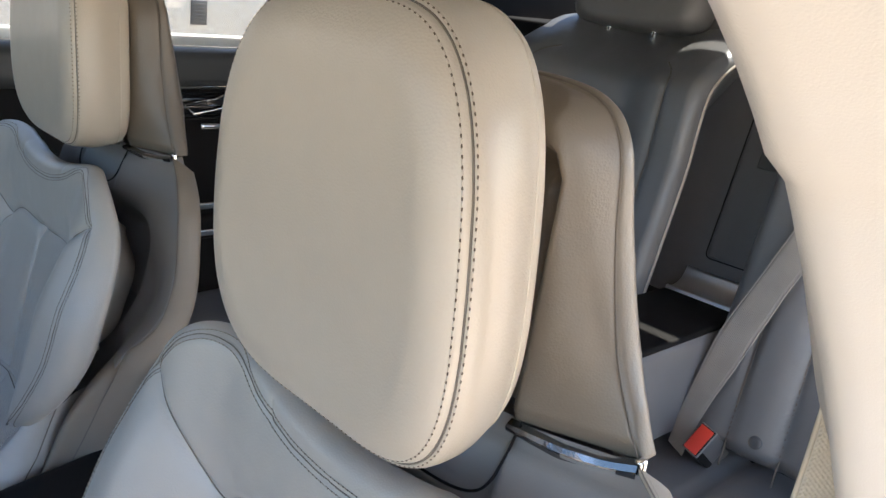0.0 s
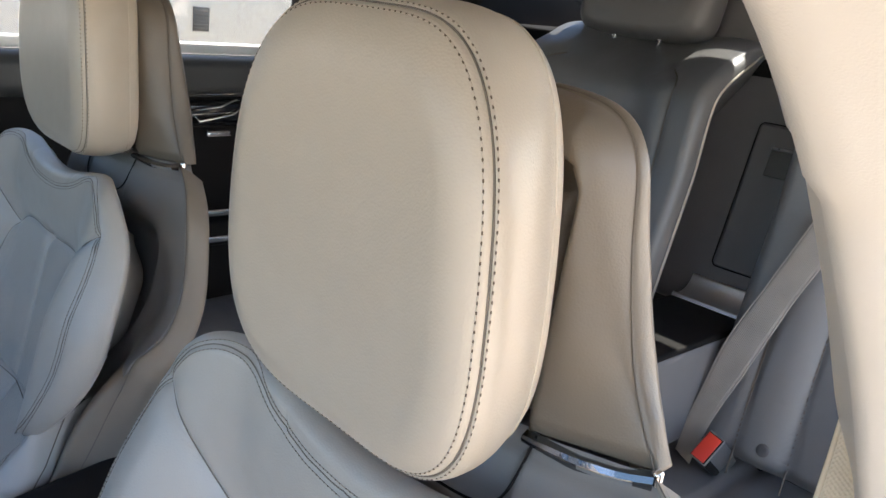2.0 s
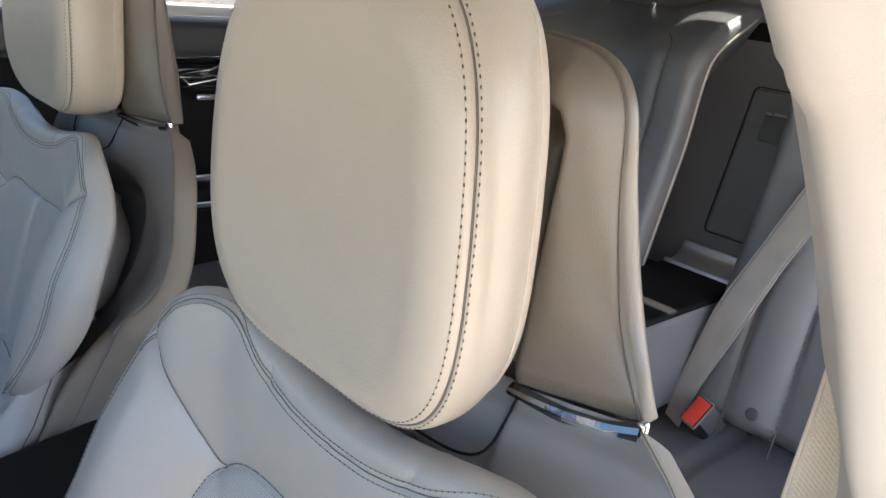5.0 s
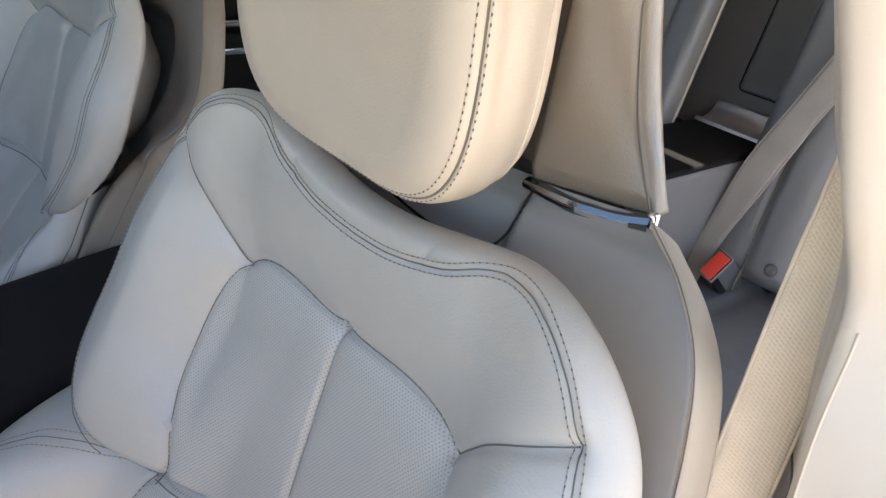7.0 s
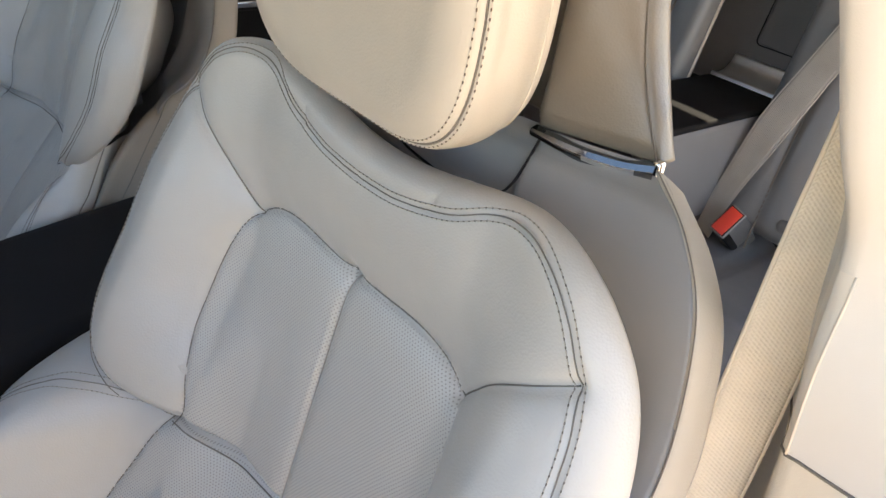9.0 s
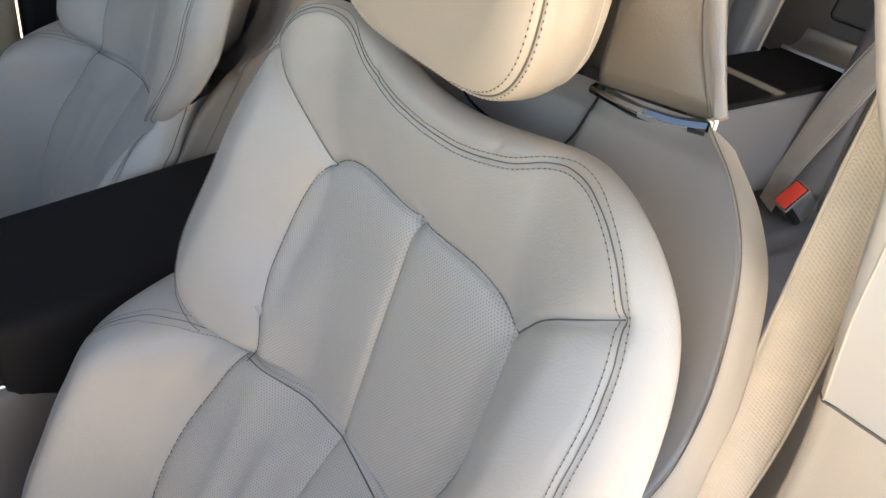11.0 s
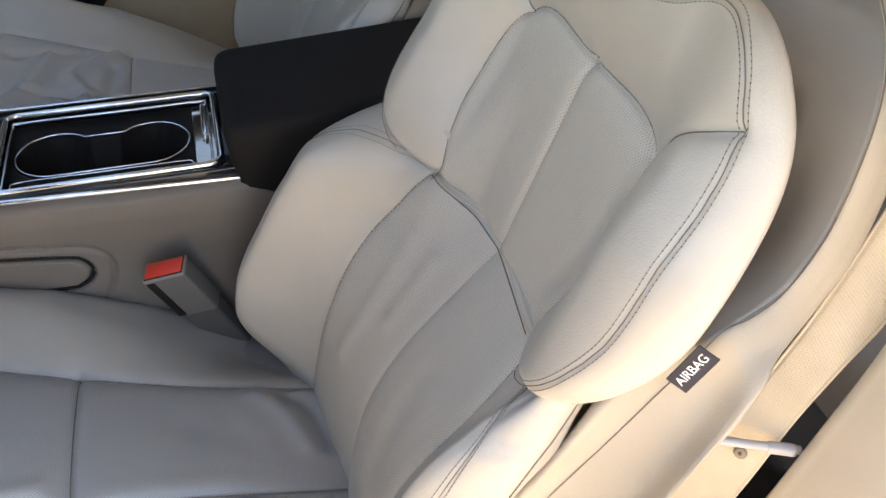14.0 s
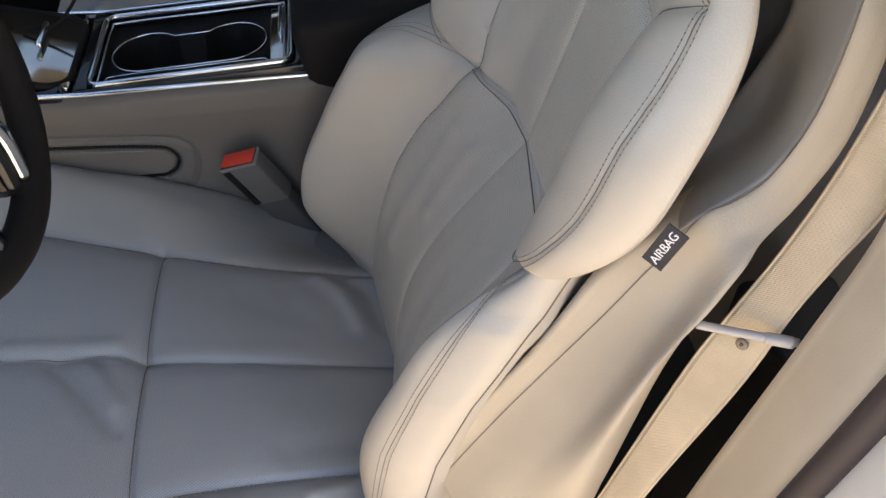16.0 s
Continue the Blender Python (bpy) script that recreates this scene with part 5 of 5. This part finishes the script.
# ---- middle pillar beside the driver seat ----
EDGE = [(0.040, 1.194), (0.0655, 1.1756), (0.079, 1.1648), (0.093, 1.152), (0.0975, 1.1478), (0.1095, 1.1416), (0.115, 1.135), (0.124, 1.1248), (0.143, 1.103), (0.167, 1.074), (0.207, 1.02), (0.251, 0.965), (0.268, 0.893), (0.287, 0.825), (0.294, 0.75), (0.279, 0.632), (0.247, 0.415), (0.225, 0.2), (0.21, 0.02)]
e = spline(EDGE, 90)
rows, uvs = [], []
for i, (x, z) in enumerate(e):
    k = smooth_step(z, 0.75, 1.05)
    sect = [(x + 0.09, -0.20), (x + 0.03, -0.236), (x + 0.004, -0.246), (x, -0.25), (x + 0.001, -0.254), (x + 0.012 * k, -0.275), (x + 0.03 * k, -0.305), (x + 0.045 * k + 0.004, -0.318)]
    sect = spline(sect, 26)
    rows.append([(p[0], p[1], z) for p in sect])
    uvs += [(j * 0.006, i * 0.014) for j in range(26)]
v, f = grid(rows)
cut = min(range(len(e)), key=lambda i: abs(e[i][1] - 0.832))
pil = new("middle_pillar")
tagged(pil, "pale beige cloth-trimmed middle pillar beside the driver seat", "car pillar", "", "structure")
band = [q for q in f if q[0] // 26 < cut and q[0] // 26 > 22 and 8 <= q[0] % 26 < 15]
up = [q for q in f if q[0] // 26 < cut and not (q[0] // 26 > 22 and 8 <= q[0] % 26 < 15)]
mesh_object("edge_band", v, band, PILLAR_EDGE, pil, "smooth pale edge band")
cord("edge_seam", [r[15] for r in rows[23:cut + 1]], 0.0008, PALE_SEAM, pil, sides=6)
lo = [q for q in f if q[0] // 26 >= cut]
mesh_object("upper_trim", v, up, PILLAR, pil, "woven cloth pillar cover", np.array(uvs))
mesh_object("lower_trim", v, lo, PILLAR_FOOT, pil, "smooth beige plastic pillar foot", np.array(uvs))
cord("trim_joint", rows[cut][3:], 0.0012, SEAM, pil)
# door seal and painted jamb outside the trim
seal_rows, jamb_rows = [], []
for i, (x, z) in enumerate(e):
    k = smooth_step(z, 0.75, 1.05)
    bx = x + 0.045 * k + 0.004
    seal_rows.append((bx + 0.004, -0.327, z))
    jamb_rows.append([(bx + 0.01, -0.335, z), (bx - 0.005, -0.38, z), (bx + 0.01, -0.44, z), (bx + 0.30, -0.46, z)])
cord("door_seal", seal_rows, 0.012, SEAL, pil, "dark rubber door seal", 12)
v, f = grid(jamb_rows)
mesh_object("door_jamb", v, f, WHITE, pil, "white painted door jamb")
panel("rocker", rounded_box((2.2, 0.10, 0.16), (-0.2, -0.42, -0.02), 0.03, 3), WHITE, "white painted sill under the open door")

# Solid dark box that fills the gap behind the driver belt.
panel("pillar_block", rounded_box((0.10, 0.24, 0.52), (0.385, -0.20, 0.26), 0.01, 2), DARK, "black block in the gap behind the driver belt")

# ---- steering wheel ----
wheel = thing("steering_wheel", (-0.5, 0, 0.74), "black leather steering wheel with chrome spoke trim", "steering wheel")
tilt = radians(20)
ax, e2 = Vector((math.cos(tilt), 0, math.sin(tilt))), Vector((-math.sin(tilt), 0, math.cos(tilt)))
C = Vector((-0.405, 0, 0.77))
pts = [C + 0.198 * (math.cos(g) * Vector((0, 1, 0)) + math.sin(g) * e2) for g in np.linspace(0, 2 * math.pi, 64, endpoint=False)]
cord("rim", [tuple(p) for p in pts], 0.017, BLACK, wheel, "black leather rim", 14, True)
M = Matrix((Vector((0, 1, 0)), e2, ax)).transposed().to_4x4()
M.translation = C - ax * 0.03
bm = rounded_box((0.17, 0.13, 0.06), (0, 0, 0), 0.025, 3, None)
bmesh.ops.transform(bm, matrix=M, verts=bm.verts)
part("hub", bm, BLACK, wheel, "black airbag hub")
for sx in (-1, 1):
    bm = rounded_box((0.11, 0.045, 0.022), (sx * 0.125, -0.01, 0.0), 0.008, 2)
    bmesh.ops.transform(bm, matrix=M, verts=bm.verts)
    sp = part("spoke", bm, GLOSS, wheel, "black spoke with switches")
    bm = rounded_box((0.10, 0.018, 0.012), (sx * 0.12, -0.045, 0.006), 0.005, 2)
    bmesh.ops.transform(bm, matrix=M, verts=bm.verts)
    part("spoke_trim", bm, CHROME, sp, "chrome spoke trim")

for sx in (-1, 1):
    path = spline([(sx * 0.040, -0.085, 0.024), (sx * 0.044, -0.130, 0.030), (sx * 0.036, -0.178, 0.022)], 14)
    q = [tuple(M @ Vector(p)) for p in path]
    sp = cord("lower_spoke", q, 0.013, GLOSS, wheel, "black lower spoke", 10)
    q = [tuple(M @ Vector((p[0] + sx * 0.012, p[1], p[2] + 0.008))) for p in path]
    cord("spoke_edge", q, 0.011, CHROME, sp, "chrome spoke edge", 6)

# ---- outside ----
gr = rounded_box((160, 160, 0.1), (0, 0, -0.40), 0.01, 1)
tagged(part("ground", gr, ASPHALT), "sunlit pale concrete paving round the car", "ground", "", "structure")

wall = rounded_box((40, 0.3, 4.0), (6, 12.0, 1.6), 0.02, 1)
tagged(part("far_wall", wall, plastic("stucco", (0.62, 0.61, 0.58), rough=0.95, grain=9, bump=1.0, vary=0.4)), "pale speckled wall across the yard", "wall", "", "structure")

vent = thing("wall_vent", (5.9, 11.845, 0.41), "small dark grey vent plate on the pale wall", "vent")
part("frame", rounded_box((0.26, 0.03, 0.36), (5.9, 11.838, 0.41), 0.008, 2), DARK_GREY, vent, "dark grey frame")
for z in np.linspace(0.28, 0.54, 6):
    part("slat", rounded_box((0.21, 0.02, 0.022), (5.9, 11.820, float(z)), 0.005, 2), GREY, vent)


# the driver's own door stands open ahead of the seat; unseen, it blocks low light
swing = Matrix.Translation((-0.80, -0.40, 0)) @ Matrix.Rotation(radians(-62), 4, "Z")
open_door = thing("driver_door", (-0.6, -0.7, 0.1), "open driver door with black upper and beige lower trim", "car door")
for nm, size, at, mat, lab in (("outer_skin", (1.12, 0.05, 0.98), (0.56, -0.04, 0.43), WHITE, "white painted outer skin"), ("inner_panel", (1.08, 0.05, 0.62), (0.55, 0.012, 0.32), DOOR_BEIGE, "beige inner trim"),
                               ("upper_trim", (1.08, 0.06, 0.28), (0.55, 0.016, 0.78), BLACK, "black padded upper trim"), ("armrest", (0.55, 0.08, 0.06), (0.55, 0.07, 0.62), BLACK, "black armrest")):
    bm = rounded_box(size, at, 0.02, 3)
    bmesh.ops.transform(bm, matrix=swing, verts=bm.verts)
    part(nm, bm, mat, open_door, lab)
